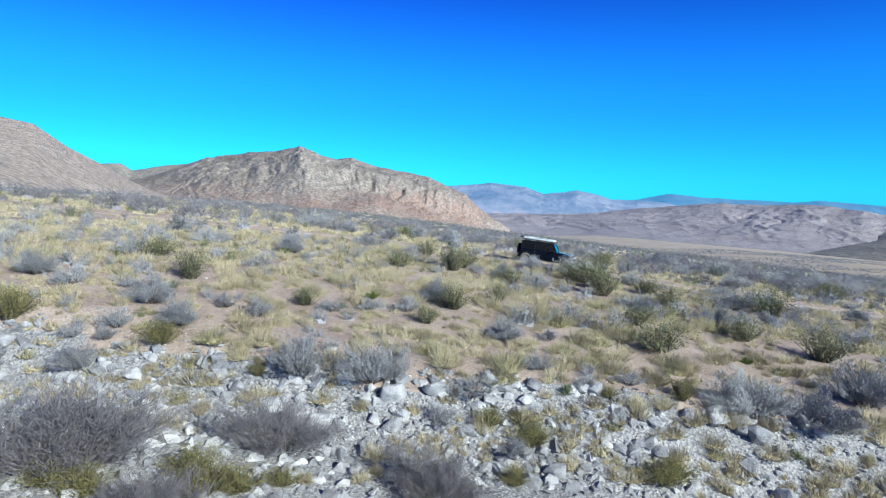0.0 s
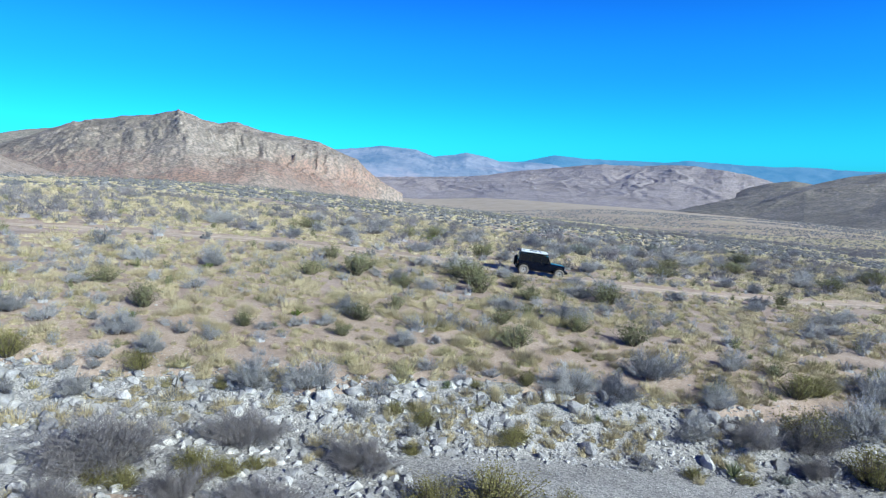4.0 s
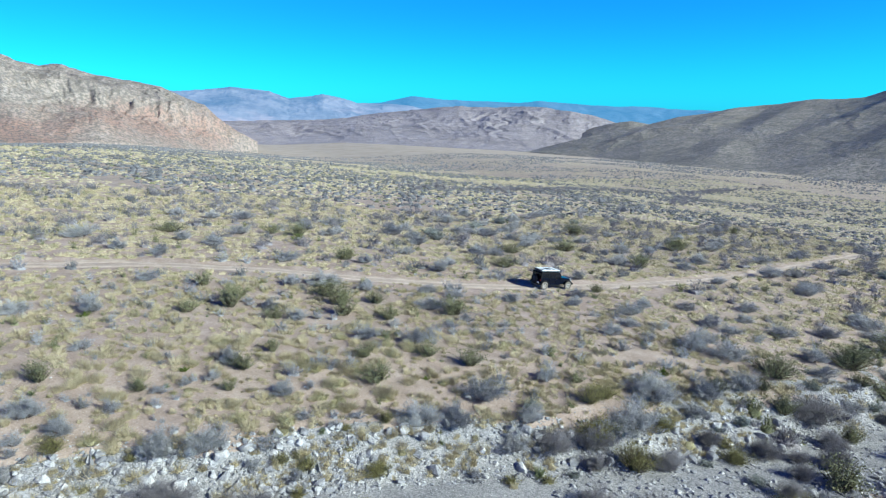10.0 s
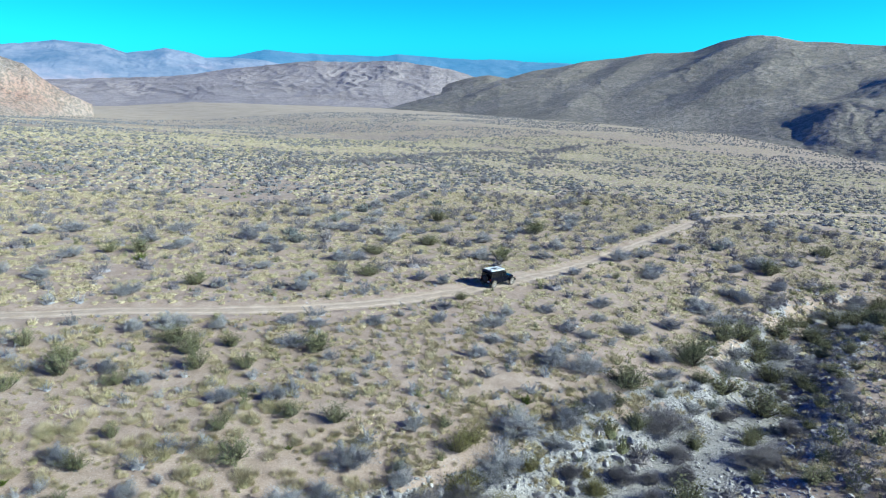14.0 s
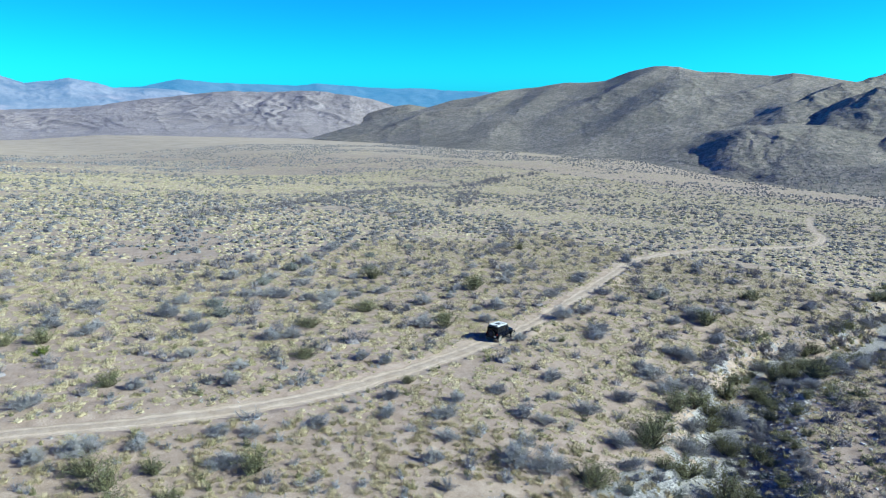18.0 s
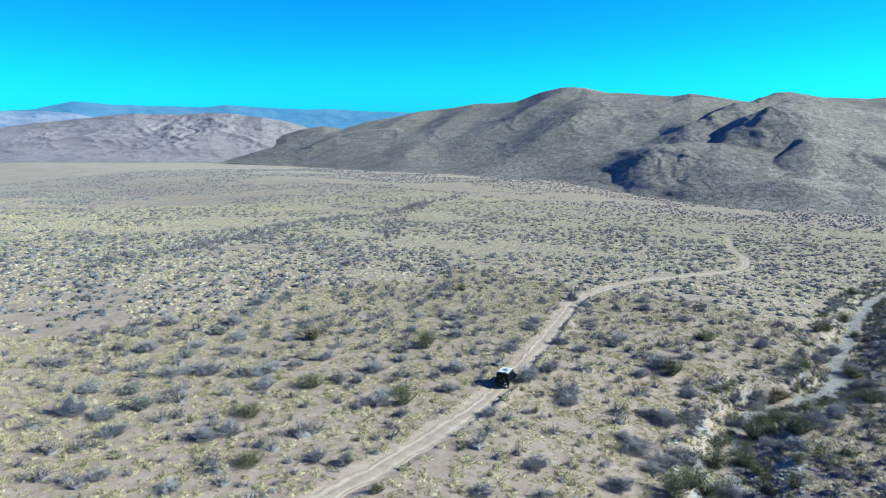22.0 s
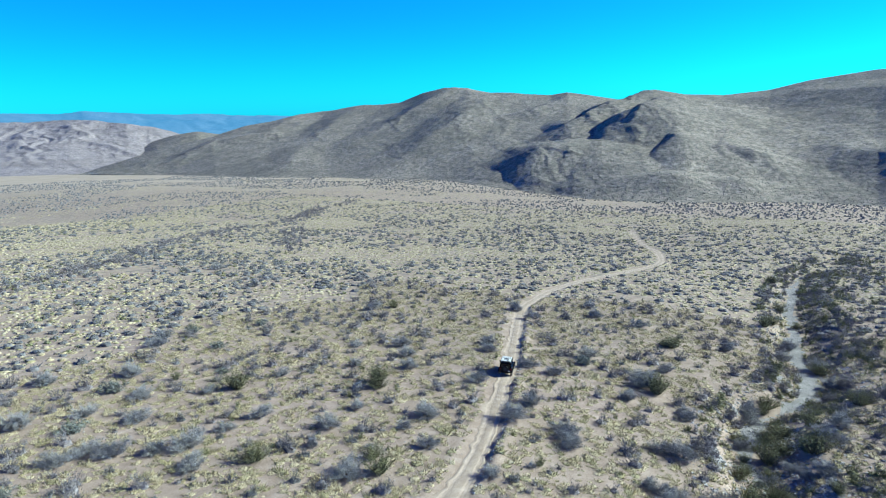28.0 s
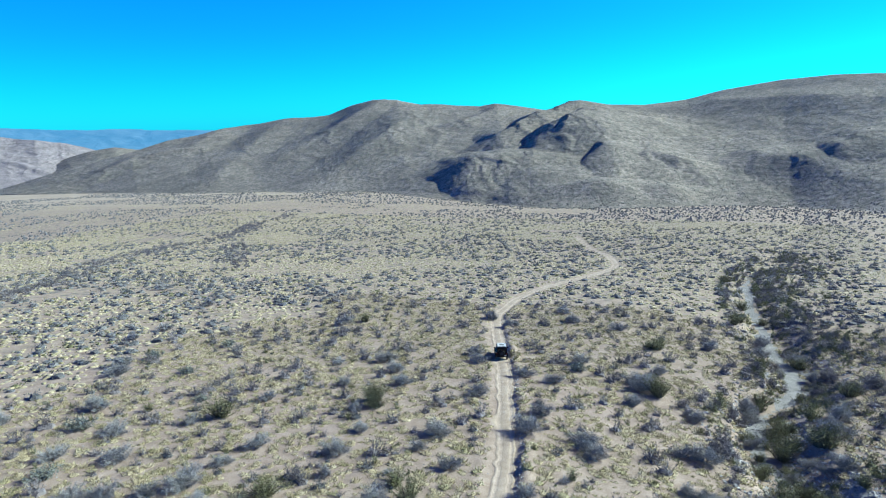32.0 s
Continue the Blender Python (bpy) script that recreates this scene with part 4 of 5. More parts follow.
olive([
    (62.1, 79.3, 3.4), (70.4, 23.4, 3.4), (71, 64.9, 3.4), (73.1, 66.2, 3.3), (73.4, 21.3, 3.4), (83.7, 18.3, 3.4), (84.9, 21.5, 3.4), (89.1, 21.6, 3.4),
    (90.6, 35.7, 3.4), (99.1, 23.7, 3.4), (111.2, 89.7, 3.07), (111.5, 37.6, 3.4), (143.3, 25.5, 3.4), (159.4, 24.7, 3.4), (191.8, 27.8, 3.4),
])
bright([
    (-7.6, 34.2, 1.02), (-1.9, 24.2, 0.67), (11.3, 21.4, 0.57), (11.9, 63.9, 2.11), (28.1, 19.9, 1.29),
])
straw([
    (-9.5, 20.2, 0.79), (-8.8, 17.8, 0.56), (-8.7, 16.6, 0.77), (-7.5, 16.8, 0.61), (-6, 25, 0.59), (-5.8, 19.7, 0.58), (-5.5, 16.2, 0.59), (-4.5, 17.8, 0.46),
    (-3.6, 20.2, 0.75), (-2.6, 20, 0.58), (1.2, 17.6, 0.46), (6, 16.9, 0.93), (7.1, 19.1, 0.5), (7.7, 15, 0.53), (8.2, 16.8, 0.95), (12.5, 12.8, 0.69),
    (13.7, 22.3, 0.71), (16.3, 15.7, 0.73),
])
straw([
    (1.7, 16.1, 0.95), (2.8, 16.4, 0.9), (6, 16.7, 0.95), (7.5, 16.7, 1), (8.7, 16.7, 1), (9.6, 16.7, 0.95), (-1.5, 16.5, 0.69), (-0.9, 14.2, 0.62), (-1.2, 13.7, 0.61),
    (-8.8, 16.4, 0.9), (-5.6, 16.1, 0.71), (1.4, 12.8, 0.58), (0.3, 12.8, 0.58), (7.6, 15.1, 0.72), (13.6, 16.8, 0.87), (-2.4, 13.4, 0.6),
])
olive([
    (17.3, 8.8, 1.5), (12.6, 13.2, 0.8), (14.5, 12.8, 0.7), (6.6, 10.6, 1.4), (-7.3, 12.2, 1.2), (-6.4, 12, 1.1), (-4.3, 12.4, 1.25), (6.4, 15.2, 0.95), (-4.4, 17.4, 0.55), (2.4, 14.5, 0.75), (3, 15.9, 0.9), (-2.8, 13.2, 0.7),
])
yuccas([
    (-8.8, 22.7, 0.75), (-2.8, 22.6, 0.63), (4.1, 17.2, 0.76), (10, 16, 0.64), (14.3, 13.4, 1.47), (21.1, 21.9, 0.68),
])
sage([
    (32.1, 69.3, 3.4), (33.3, 74.6, 3.35), (44.3, 82.9, 3.4), (53.6, 90.4, 3.4), (65.5, 85.3, 2.7), (73.6, 95.5, 3.4), (77.7, 106.3, 3.4), (87.5, 100.9, 3.4),
    (94.4, 46.4, 3.39),
])


# the big bushes that stand in and over the lower wash
olive([
    (92.5, 36.2, 2.4), (111.7, 39, 2.7), (96.7, 23.9, 1.8), (90.8, 22.1, 2.6), (87, 22.8, 2.7), (81.8, 22.5, 2.8), (75.8, 24.9, 2.6), (147.7, 21, 2.6), (140.1, 26.3, 3.2), (62.9, 22, 2.4), (65.2, 20.9, 2.2), (60, 20.4, 2.3), (92.6, 18.7, 2.9), (118.7, 17.4, 2.9), (84.3, 18.9, 2.4), (102, 13.4, 3),
    (56.5, 17.2, 2.5), (52.5, 18.6, 2.1), (67.5, 17.6, 2.2), (72, 19.6, 2.4),
])
grey([
    (91.6, 37.8, 3.3), (93.5, 38.8, 3.1), (73.4, 31.9, 2.5), (95.9, 25.5, 3.6), (93.3, 24.9, 2.8), (122.5, 22.6, 3.1), (121.1, 23, 3.3), (64.7, 31.1, 1.6), (69.6, 40.5, 2.6), (97.4, 46.8, 3.1), (85.7, 38.1, 2.3), (116.5, 30.4, 3), (78.4, 17.4, 2.3), (107.3, 9.8, 3.6), (79.5, 20.2, 2.3), (112, 14.4, 3.4), (60.5, 26.2, 2.5), (111.8, 16.1, 2.8),
])
# close growth on the banks further down
BANK = random.Random(12)
for _ in range(210):
    x = BANK.uniform(14, 88)
    y = float(wash_y(x)) + BANK.uniform(1.6 if x < 24 else -7.0, 7.0 if x < 54 else 1.5)
    w = BANK.uniform(0.9, 2.1)
    if min(math.hypot(x - a, y - b) / (w + c) for a, b, c in PLANTED) < 0.34:
        continue
    BANK.choice((grey, grey, olive, olive, sage))([(x, y, w)])


# ---- scrub too many to count ----
def scatter(name, label, pairs, mat, x, y, wide, high, category="scrub", flat=True):
    """Many plants as one mesh of many pieces."""
    rng = np.random.RandomState(len(x))
    z = ground_z(x, y) - 0.02 * wide
    which, turn = rng.randint(0, len(pairs), len(x)), rng.uniform(0, 2 * np.pi, len(x))
    vs, fs, o = [], [], 0
    for k, (v, f) in enumerate(pairs):
        i = np.where(which == k)[0]
        if not len(i):
            continue
        c, s = np.cos(turn[i])[:, None], np.sin(turn[i])[:, None]
        w, h = wide[i][:, None], (wide * high)[i][:, None]
        V = np.stack([(v[:, 0] * c - v[:, 1] * s) * w + x[i][:, None], (v[:, 0] * s + v[:, 1] * c) * w + y[i][:, None], v[:, 2] * h + z[i][:, None]], -1)
        vs.append(V.reshape(-1, 3))
        fs.append((f[None] + (np.arange(len(i)) * len(v))[:, None, None]).reshape(-1, 3) + o)
        o += V.shape[0] * V.shape[1]
    return tagged(new(name, tri_mesh(name, np.concatenate(vs), np.concatenate(fs), mat, flat)), label, category, kind="stuff")


def clear_of(x, y, w, road=1.5, planted=0.42):
    """Leaves the road, the gravel bed and the named plants free."""
    ok = road_gap(x, y) > road + 0.25 * w
    side = y - wash_y(x)
    ok &= ~((side > np.where(x < 45, -2.2 - 1.0 * smooth(6, 14, x), -0.7 - 0.28 * w)) & (side < np.where(x < 45, 2.0, 0.7 + 0.28 * w)) & (x > -60) & (x < 200))
    P = np.array(PLANTED)
    for a in range(0, len(x), 4000):
        s = slice(a, a + 4000)
        d = np.hypot(x[s, None] - P[None, :, 0], y[s, None] - P[None, :, 1])
        ok[s] &= (d > planted * (P[None, :, 2] + w[s, None])).all(1)
    return ok


def sown(rng, n, x0, x1, y0, y1, lo, hi, power=2.2):
    x, y = rng.uniform(x0, x1, n), rng.uniform(y0, y1, n)
    w = lo + (hi - lo) * rng.uniform(0, 1, n) ** power
    return x, y, w


def dense(x, y, cell, edge, seed=0.0):
    """Plants gather in drifts."""
    return GRAIN.fractal(x / cell + seed, y / cell + 31 + seed, 3) > edge


SR = np.random.RandomState(23)
MID_GREY = [joined(*grey_shrub(SR, 190, 0.0115, 22, 0.8, 0.1), mound(SR, 9, 0.3, 0.6)) for _ in range(7)]
MID_OLIVE = [joined(*olive_shrub(SR, 200, 0.065, 14, 0.7), mound(SR, 6, 0.26, 0.5)) for _ in range(4)]
FINE_GREY = [joined(*grey_shrub(SR, 260, 0.011, 22, 0.7, 0.1), mound(SR, 8, 0.26, 0.48)) for _ in range(5)]
FINE_TUFT = [joined(tuft(SR, 52, 0.018, 0.5), mound(SR, 8, 0.17, 0.5)) for _ in range(5)]
MID_TUFT = [joined(tuft(SR, 16, 0.034, 0.46), mound(SR, 9, 0.2, 0.6)) for _ in range(6)]
FAR_GREY = [joined(grey_shrub(SR, 18, 0.04, 14, 0.8, 0.1)[1], mound(SR, 6, 0.34, 0.72)) for _ in range(6)]
FAR_OLIVE = [joined(mound(SR, 5, 0.4, 0.45), leaves(dome(SR, 16, 0.6), 0.13, SR, 0.5)) for _ in range(4)]
FAR_TUFT = [mound(SR, 5, 0.24, 0.9) for _ in range(5)]
LAST = [cone(SR, 0.7) for _ in range(4)]


def around(x, y):
    """The stretch that is seen from near by."""
    ragged = 24 * GRAIN.fractal(x / 34, y / 34 + 7, 4)
    return (x > -45) & (x < np.minimum(150, 146 + ragged)) & (y < np.minimum(120, 116 + ragged)) & ((y > 15) | ((x > 35) & (y > -14)))


def keep(rows, mask):
    return [r[mask] for r in rows]


NEAR_TUFT_M = [tri_mesh("near_tuft", *joined(tuft(SR, 150, 0.008, 0.5), mound(SR, 6, 0.12, 0.45)), M_STRAW) for _ in range(4)]
SNAKE_M = [tri_mesh("snakeweed", *joined(tuft(SR, 170, 0.008, 0.45), mound(SR, 7, 0.18, 0.55)), M_SNAKE) for _ in range(4)]

# round the drive, where single plants show
r = sown(SR, 1900, -45, 150, -14, 120, 0.7, 2.3, 1.5)
r[2][:] *= 1 + 0.5 * smooth(45, 70, np.hypot(r[0], r[1]))
r = keep(r, clear_of(*r) & around(r[0], r[1]))
n = np.hypot(r[0] - 5, r[1]) < 52
scatter("grey_scrub", "small grey leafless shrubs near the wash", FINE_GREY, M_GREY, *keep(r, n), 0.8)
scatter("grey_scrub", "scattered small grey leafless shrubs over the sand", MID_GREY, M_MAUVE, *keep(r, ~n), 0.85)
r = sown(SR, 900, -45, 150, -14, 120, 1.0, 2.6, 1.4)
r = keep(r, clear_of(*r) & around(r[0], r[1]) & ((r[1] > 40) | (r[1] < wash_y(r[0]) - 2)))
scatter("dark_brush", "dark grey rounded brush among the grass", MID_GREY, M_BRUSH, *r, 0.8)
r = sown(SR, 1500, -45, 150, -14, 120, 0.4, 1.6, 1.8)
r = keep(r, clear_of(*r) & around(r[0], r[1]))
scatter("olive_scrub", "scattered small olive green bushes over the sand", MID_OLIVE, M_OLIVE, *r, 0.85)
r = sown(SR, 47000, -45, 150, -14, 120, 0.4, 1.3, 1.7)
r[2][:] *= 1.2 + 0.4 * smooth(36, 75, np.hypot(r[0], r[1]))
r = keep(r, clear_of(*r, road=1.35, planted=0.3) & dense(r[0], r[1], 5, -0.55) & around(r[0], r[1]))
n = np.hypot(r[0] - 4, r[1]) < 44
odd = SR.uniform(0, 1, len(n)) < 0.2
first = np.zeros(len(n), bool)
first[np.argsort(np.hypot(r[0] - 3, r[1] - 16))[:420]] = True
for x, y, w in zip(*keep(r, first & ~odd)):
    single(x, y, w * 1.05, "grass_clump", NEAR_TUFT_M, "clump of straw yellow dry bunch grass", "grass", "small grass clumps", 0.85)
for x, y, w in zip(*keep(r, first & odd)):
    single(x, y, w * 1.05, "snakeweed", SNAKE_M, "low yellow green snakeweed cushion on the sand", "shrub", "snakeweed cushions", 0.9)
n &= ~first
scatter("dry_grass", "low straw yellow bunch grass tufts near the wash", FINE_TUFT, M_STRAW, *keep(r, n & ~odd), 0.8, "grass")
scatter("snakeweed", "low yellow green cushions near the wash", FINE_TUFT, M_SNAKE, *keep(r, n & odd), 0.9, "shrub")
scatter("snakeweed", "low olive yellow cushions among the grass", MID_TUFT, M_SNAKE, *keep(r, ~n & ~first & odd), 0.7, "shrub")
scatter("dry_grass", "low straw yellow bunch grass tufts all over the flat", MID_TUFT, M_STRAW, *keep(r, ~n & ~first & ~odd), 0.62, "grass")
r = sown(SR, 4200, -18, 30, 10, 21, 0.3, 0.8, 1.3)
r = keep(r, (np.abs(r[1] - wash_y(r[0])) > 2.3) & dense(r[0], r[1], 2.2, 0.04) & clear_of(*r, planted=0.2))
scatter("dry_grass", "straw yellow grass tufts among the stones of the wash", FINE_TUFT, M_STRAW, *r, 1.2, "grass")
# the sand just north of the wash
r = sown(SR, 2600, -20, 40, 16.5, 46, 0.3, 0.95, 1.5)
r = keep(r, clear_of(*r, planted=0.25) & dense(r[0], r[1], 3, -0.25, 4.0))
scatter("dry_grass", "straw yellow grass tufts on the sand by the wash", FINE_TUFT, M_STRAW, *r, 0.9, "grass")
r = sown(SR, 420, -20, 40, 16.5, 46, 0.5, 1.3, 1.5)
r = keep(r, clear_of(*r, planted=0.35))
scatter("grey_scrub", "low grey twiggy shrubs on the sand by the wash", FINE_GREY, M_GREY, *r, 0.85)
# the thicket along the wash
x = -8 + 280 * SR.uniform(0, 1, 4300) ** 1.15
y = wash_y(x) + np.where(SR.uniform(0, 1, 4300) < np.where(x < 60, 0.5, 0.25), SR.uniform(1.0, 6.5, 4300), -SR.gamma(1.3, 5.5, 4300) - 0.9)
w = 0.6 + 2.4 * SR.uniform(0, 1, 4300) ** 1.4
k = clear_of(x, y, w) & dense(x, y, 9, -0.2, 2.0) & ((x > 14) | ((y < wash_y(x) - 3.5) & (np.hypot(x, y) > 7) & (w < 1.8)))
x, y, w = x[k], y[k], w[k]
half = SR.uniform(0, 1, len(x)) < 0.5
scatter("wash_thicket", "dense grey leafless brush along the dry wash", MID_GREY, M_MAUVE, x[half], y[half], w[half], 0.8)
scatter("wash_thicket", "dense dark olive brush along the dry wash", MID_OLIVE, M_OLIVE, x[~half], y[~half], w[~half], 0.75)
# the flat behind the wash
r = sown(SR, 5200, -60, 90, -60, 9, 0.45, 1.1, 1.6)
r = keep(r, clear_of(*r) & ~around(r[0], r[1]))
scatter("dry_grass", "straw yellow tufts on the flat south of the wash", MID_TUFT, M_STRAW, *r, 1.0, "grass")
r = sown(SR, 800, -60, 90, -60, 8, 0.4, 1.3, 1.4)
r = keep(r, clear_of(*r) & (np.hypot(r[0], r[1] + 2) > 5))
scatter("grey_scrub", "small grey shrubs on the flat south of the wash", MID_GREY, M_MAUVE, *r, 0.8)
# further out
x, y, w = sown(SR, 15000, -150, 420, -90, 400, 1.3, 3.6, 1.6)
x2, y2, w2 = sown(SR, 2600, 120, 300, -10, 230, 1.4, 3.4, 1.2)
x3, y3, w3 = sown(SR, 2000, -60, 150, 110, 230, 1.3, 3.2, 1.2)
x, y, w = np.concatenate([x, x2, x3]), np.concatenate([y, y2, y3]), np.concatenate([w, w2, w3])
k = ~around(x, y) & (np.hypot(x, y + 4) > 22)
x, y, w = keep((x, y, w), k)
k = clear_of(x, y, w) & dense(x, y, 30, -0.32)
x, y, w = keep((x, y, w), k)
half = SR.uniform(0, 1, len(x)) < 0.82
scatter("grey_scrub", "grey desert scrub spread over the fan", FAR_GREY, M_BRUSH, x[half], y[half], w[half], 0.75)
scatter("olive_scrub", "olive desert scrub spread over the fan", FAR_OLIVE, M_OLIVE, x[~half], y[~half], w[~half], 0.75)
x, y, w = sown(SR, 160000, -150, 420, -30, 400, 0.7, 1.8, 1.6)
k = ~around(x, y) & (np.hypot(x, y + 4) > 22)
x, y, w = keep((x, y, w), k)
k = clear_of(x, y, w, 1.4) & dense(x, y, 22, -0.42, 3.0)
x, y, w = keep((x, y, w), k)
half = SR.uniform(0, 1, len(x)) < 0.75
scatter("dry_grass", "straw yellow grass cover on the far fan", FAR_TUFT, M_STRAW, x[half], y[half], w[half], 0.55, "grass", False)
scatter("snakeweed", "olive yellow cushions on the far fan", FAR_TUFT, M_SNAKE, x[~half], y[~half], w[~half], 0.65, "shrub", False)
x, y, w = sown(SR, 80000, -350, 850, -400, 900, 1.0, 3.0, 1.6)
k = ((x < -150) | (x > 420) | (y < -90) | (y > 400)) & dense(x, y, 60, -0.2, 1.0)
x, y, w = keep((x, y, w), k)
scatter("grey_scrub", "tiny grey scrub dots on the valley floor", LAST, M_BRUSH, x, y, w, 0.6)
x, y, w = sown(SR, 50000, -300, 700, -300, 700, 0.8, 2.2, 1.2)
x, y, w = keep((x, y, w), ((x < -150) | (x > 420) | (y < -30) | (y > 400)) & dense(x, y, 50, -0.12, 5.0))
scatter("dry_grass", "pale yellow grass cover on the valley floor", LAST, M_STRAW, x, y, w, 0.3, "grass")


# brush and pale gravel along two shallow side channels on the far fan
SIDE = ([(60, 163), (96, 180), (122, 195), (170, 231), (217, 251), (285, 275), (334, 300), (413, 327)], [(334, 300), (285, 272), (240, 236), (200, 200), (165, 165)])
for line, many in zip(SIDE, (360, 150)):
    at = np.sort(SR.uniform(0, len(line) - 1.001, many))
    x = np.interp(at, range(len(line)), [p[0] for p in line]) + SR.normal(0, 3.0, many)
    y = np.interp(at, range(len(line)), [p[1] for p in line]) + SR.normal(0, 3.6, many)
    scatter("channel_brush", "dark grey brush lining a shallow channel", MID_GREY, M_MAUVE, x, y, SR.uniform(1.6, 3.6, many), 0.8)


# ---- stones in the wash ----
def stone_form(rng, corners, flat=0.6):
    """An angular broken stone."""
    bm = bmesh.new()
    for _ in range(corners):
        d = Vector(rng.normal(size=3)).normalized() * rng.uniform(0.42, 0.54)
        bm.verts.new((d.x, d.y * rng.uniform(0.6, 0.95), d.z * flat))
    hull = bmesh.ops.convex_hull(bm, input=bm.verts[:])
    bmesh.ops.delete(bm, geom=[v for v in bm.verts if not v.link_faces], context="VERTS")
    if corners > 15:
        bmesh.ops.bevel(bm, geom=bm.edges[:], offset=0.018, segments=1, affect="EDGES")
    bmesh.ops.triangulate(bm, faces=bm.faces[:])
    bm.verts.index_update()
    v = np.array([v.co[:] for v in bm.verts])
    f = np.array([[q.index for q in t.verts] for t in bm.faces])
    bm.free()
    return v, f


KR = np.random.RandomState(3)
BOULDER = [stone_form(KR, 18, KR.uniform(0.5, 0.85)) for _ in range(6)]
COBBLE = [stone_form(KR, 11) for _ in range(5)]
PEBBLE = [stone_form(KR, 9) for _ in range(5)]
RUBBLE = [stone_form(KR, 13, 0.7) for _ in range(6)]
BOULDER_M = [tri_mesh("boulder", v, f, M_ROCK) for v, f in BOULDER]


def bank(rng, n, x0, x1, lo, hi, power, near=1.5, far=7.5):
    x = rng.uniform(x0, x1, n)
    s = np.where(rng.uniform(0, 1, n) < 0.8, rng.uniform(near, far, n), -rng.uniform(1.6, 4.5, n))
    return x, wash_y(x) + s, lo + (hi - lo) * rng.uniform(0, 1, n) ** power


bx, by, bw = bank(KR, 280, -16, 34, 0.25, 0.95, 2.2, 1.8, 4.9)
for x, y, w in zip(bx, by, bw):
    ob = new("boulder", BOULDER_M[KR.randint(6)])
    ob.location = (x, y, float(ground_z(x, y)) + 0.1 * w)
    ob.rotation_euler = (KR.uniform(-0.3, 0.3), KR.uniform(-0.3, 0.3), KR.uniform(0, 6.28))
    ob.scale = (w, w, w)
    tagged(ob, "weathered angular grey limestone boulder in the wash" if w > 0.55 else "angular pale limestone rock in the wash", "boulder", "boulders in the wash")
x, y, w = bank(KR, 9000, -22, 46, 0.08, 0.36, 1.8, 1.6, 5.2)
k = (y - wash_y(x) < 3) | dense(x, y, 3, -0.25, 8.0)
x, y, w = x[k], y[k], w[k]
scatter("cobbles", "pale grey cobbles piled on the wash banks", COBBLE, M_ROCK, x, y, w, 1.0, "stones")
x, y, w = sown(KR, 4300, -22, 7, 8.5, 19.5, 0.12, 0.7, 2.4)
k = (y - wash_y(x) > -4.5) & (y - wash_y(x) < 5.0 + 0.8 * GRAIN.at(x / 2, y / 2)) & ~((x > 2) & (np.abs(y - wash_y(x)) < 2))
scatter("rubble", "packed grey limestone rubble in the upper wash", RUBBLE, M_ROCK, x[k], y[k], w[k], 1.0, "stones")
x, y, w = bank(KR, 12000, -22, 60, 0.04, 0.13, 1.3, -1.6, 6.0)
scatter("pebbles", "loose grey pebbles over the gravel bed", PEBBLE, M_ROCK, x, y, w, 1.0, "stones")
x, y, w = bank(KR, 3200, 50, 240, 0.15, 0.8, 2.4, 1.8, 6.5)
scatter("cobbles", "pale cobbles along the lower wash", PEBBLE, M_ROCK, x, y, w, 1.0, "stones")
x = KR.uniform(18, 120, 3200)
y = wash_y(x) - 1.4 - KR.gamma(1.5, 3.5, 3200)
scatter("cobbles", "grey stones strewn along the shaded south bank", PEBBLE, M_ROCK, x, y, 0.15 + 0.65 * KR.uniform(0, 1, 3200) ** 2.2, 1.0, "stones")
for line, many in zip(SIDE, (900, 300)):
    at = KR.uniform(0, len(line) - 1.001, many)
    x = np.interp(at, range(len(line)), [p[0] for p in line]) - KR.gamma(2, 3, many)
    y = np.interp(at, range(len(line)), [p[1] for p in line]) + KR.gamma(2, 3.5, many)
    scatter("channel_stones", "pale stones strewn beside a shallow channel", PEBBLE, M_ROCK, x, y, KR.uniform(0.3, 1.2, many), 0.5, "stones")
x = KR.uniform(14, 92, 7200)
y = wash_y(x) + KR.uniform(-7.0, 2.5, 7200)
k = dense(x, y, 3.5, -0.3, 6.0)
scatter("cobbles", "grey cobbles strewn over the gravel bar", COBBLE, M_ROCK, x[k], y[k], (0.07 + 0.5 * KR.uniform(0, 1, 7200) ** 2.4)[k], 0.9, "stones")
# clods along the worn lower edge of the road
x = KR.uniform(52, 128, 420)
y = np.interp(x, np.linspace(-120, 300, 500), ROAD_LINE) - KR.uniform(1.25, 1.9, 420)
scatter("road_edge_stones", "pale stones and clods along the lower road edge", PEBBLE, M_ROCK, x, y, KR.uniform(0.1, 0.5, 420), 0.8, "stones")
x, y, w = sown(KR, 2600, -25, 110, 18, 90, 0.05, 0.3, 3.0)
k = road_gap(x, y) > 1.2
scatter("field_stones", "small pale stones lying on the sand", PEBBLE, M_ROCK, x[k], y[k], w[k], 0.9, "stones")


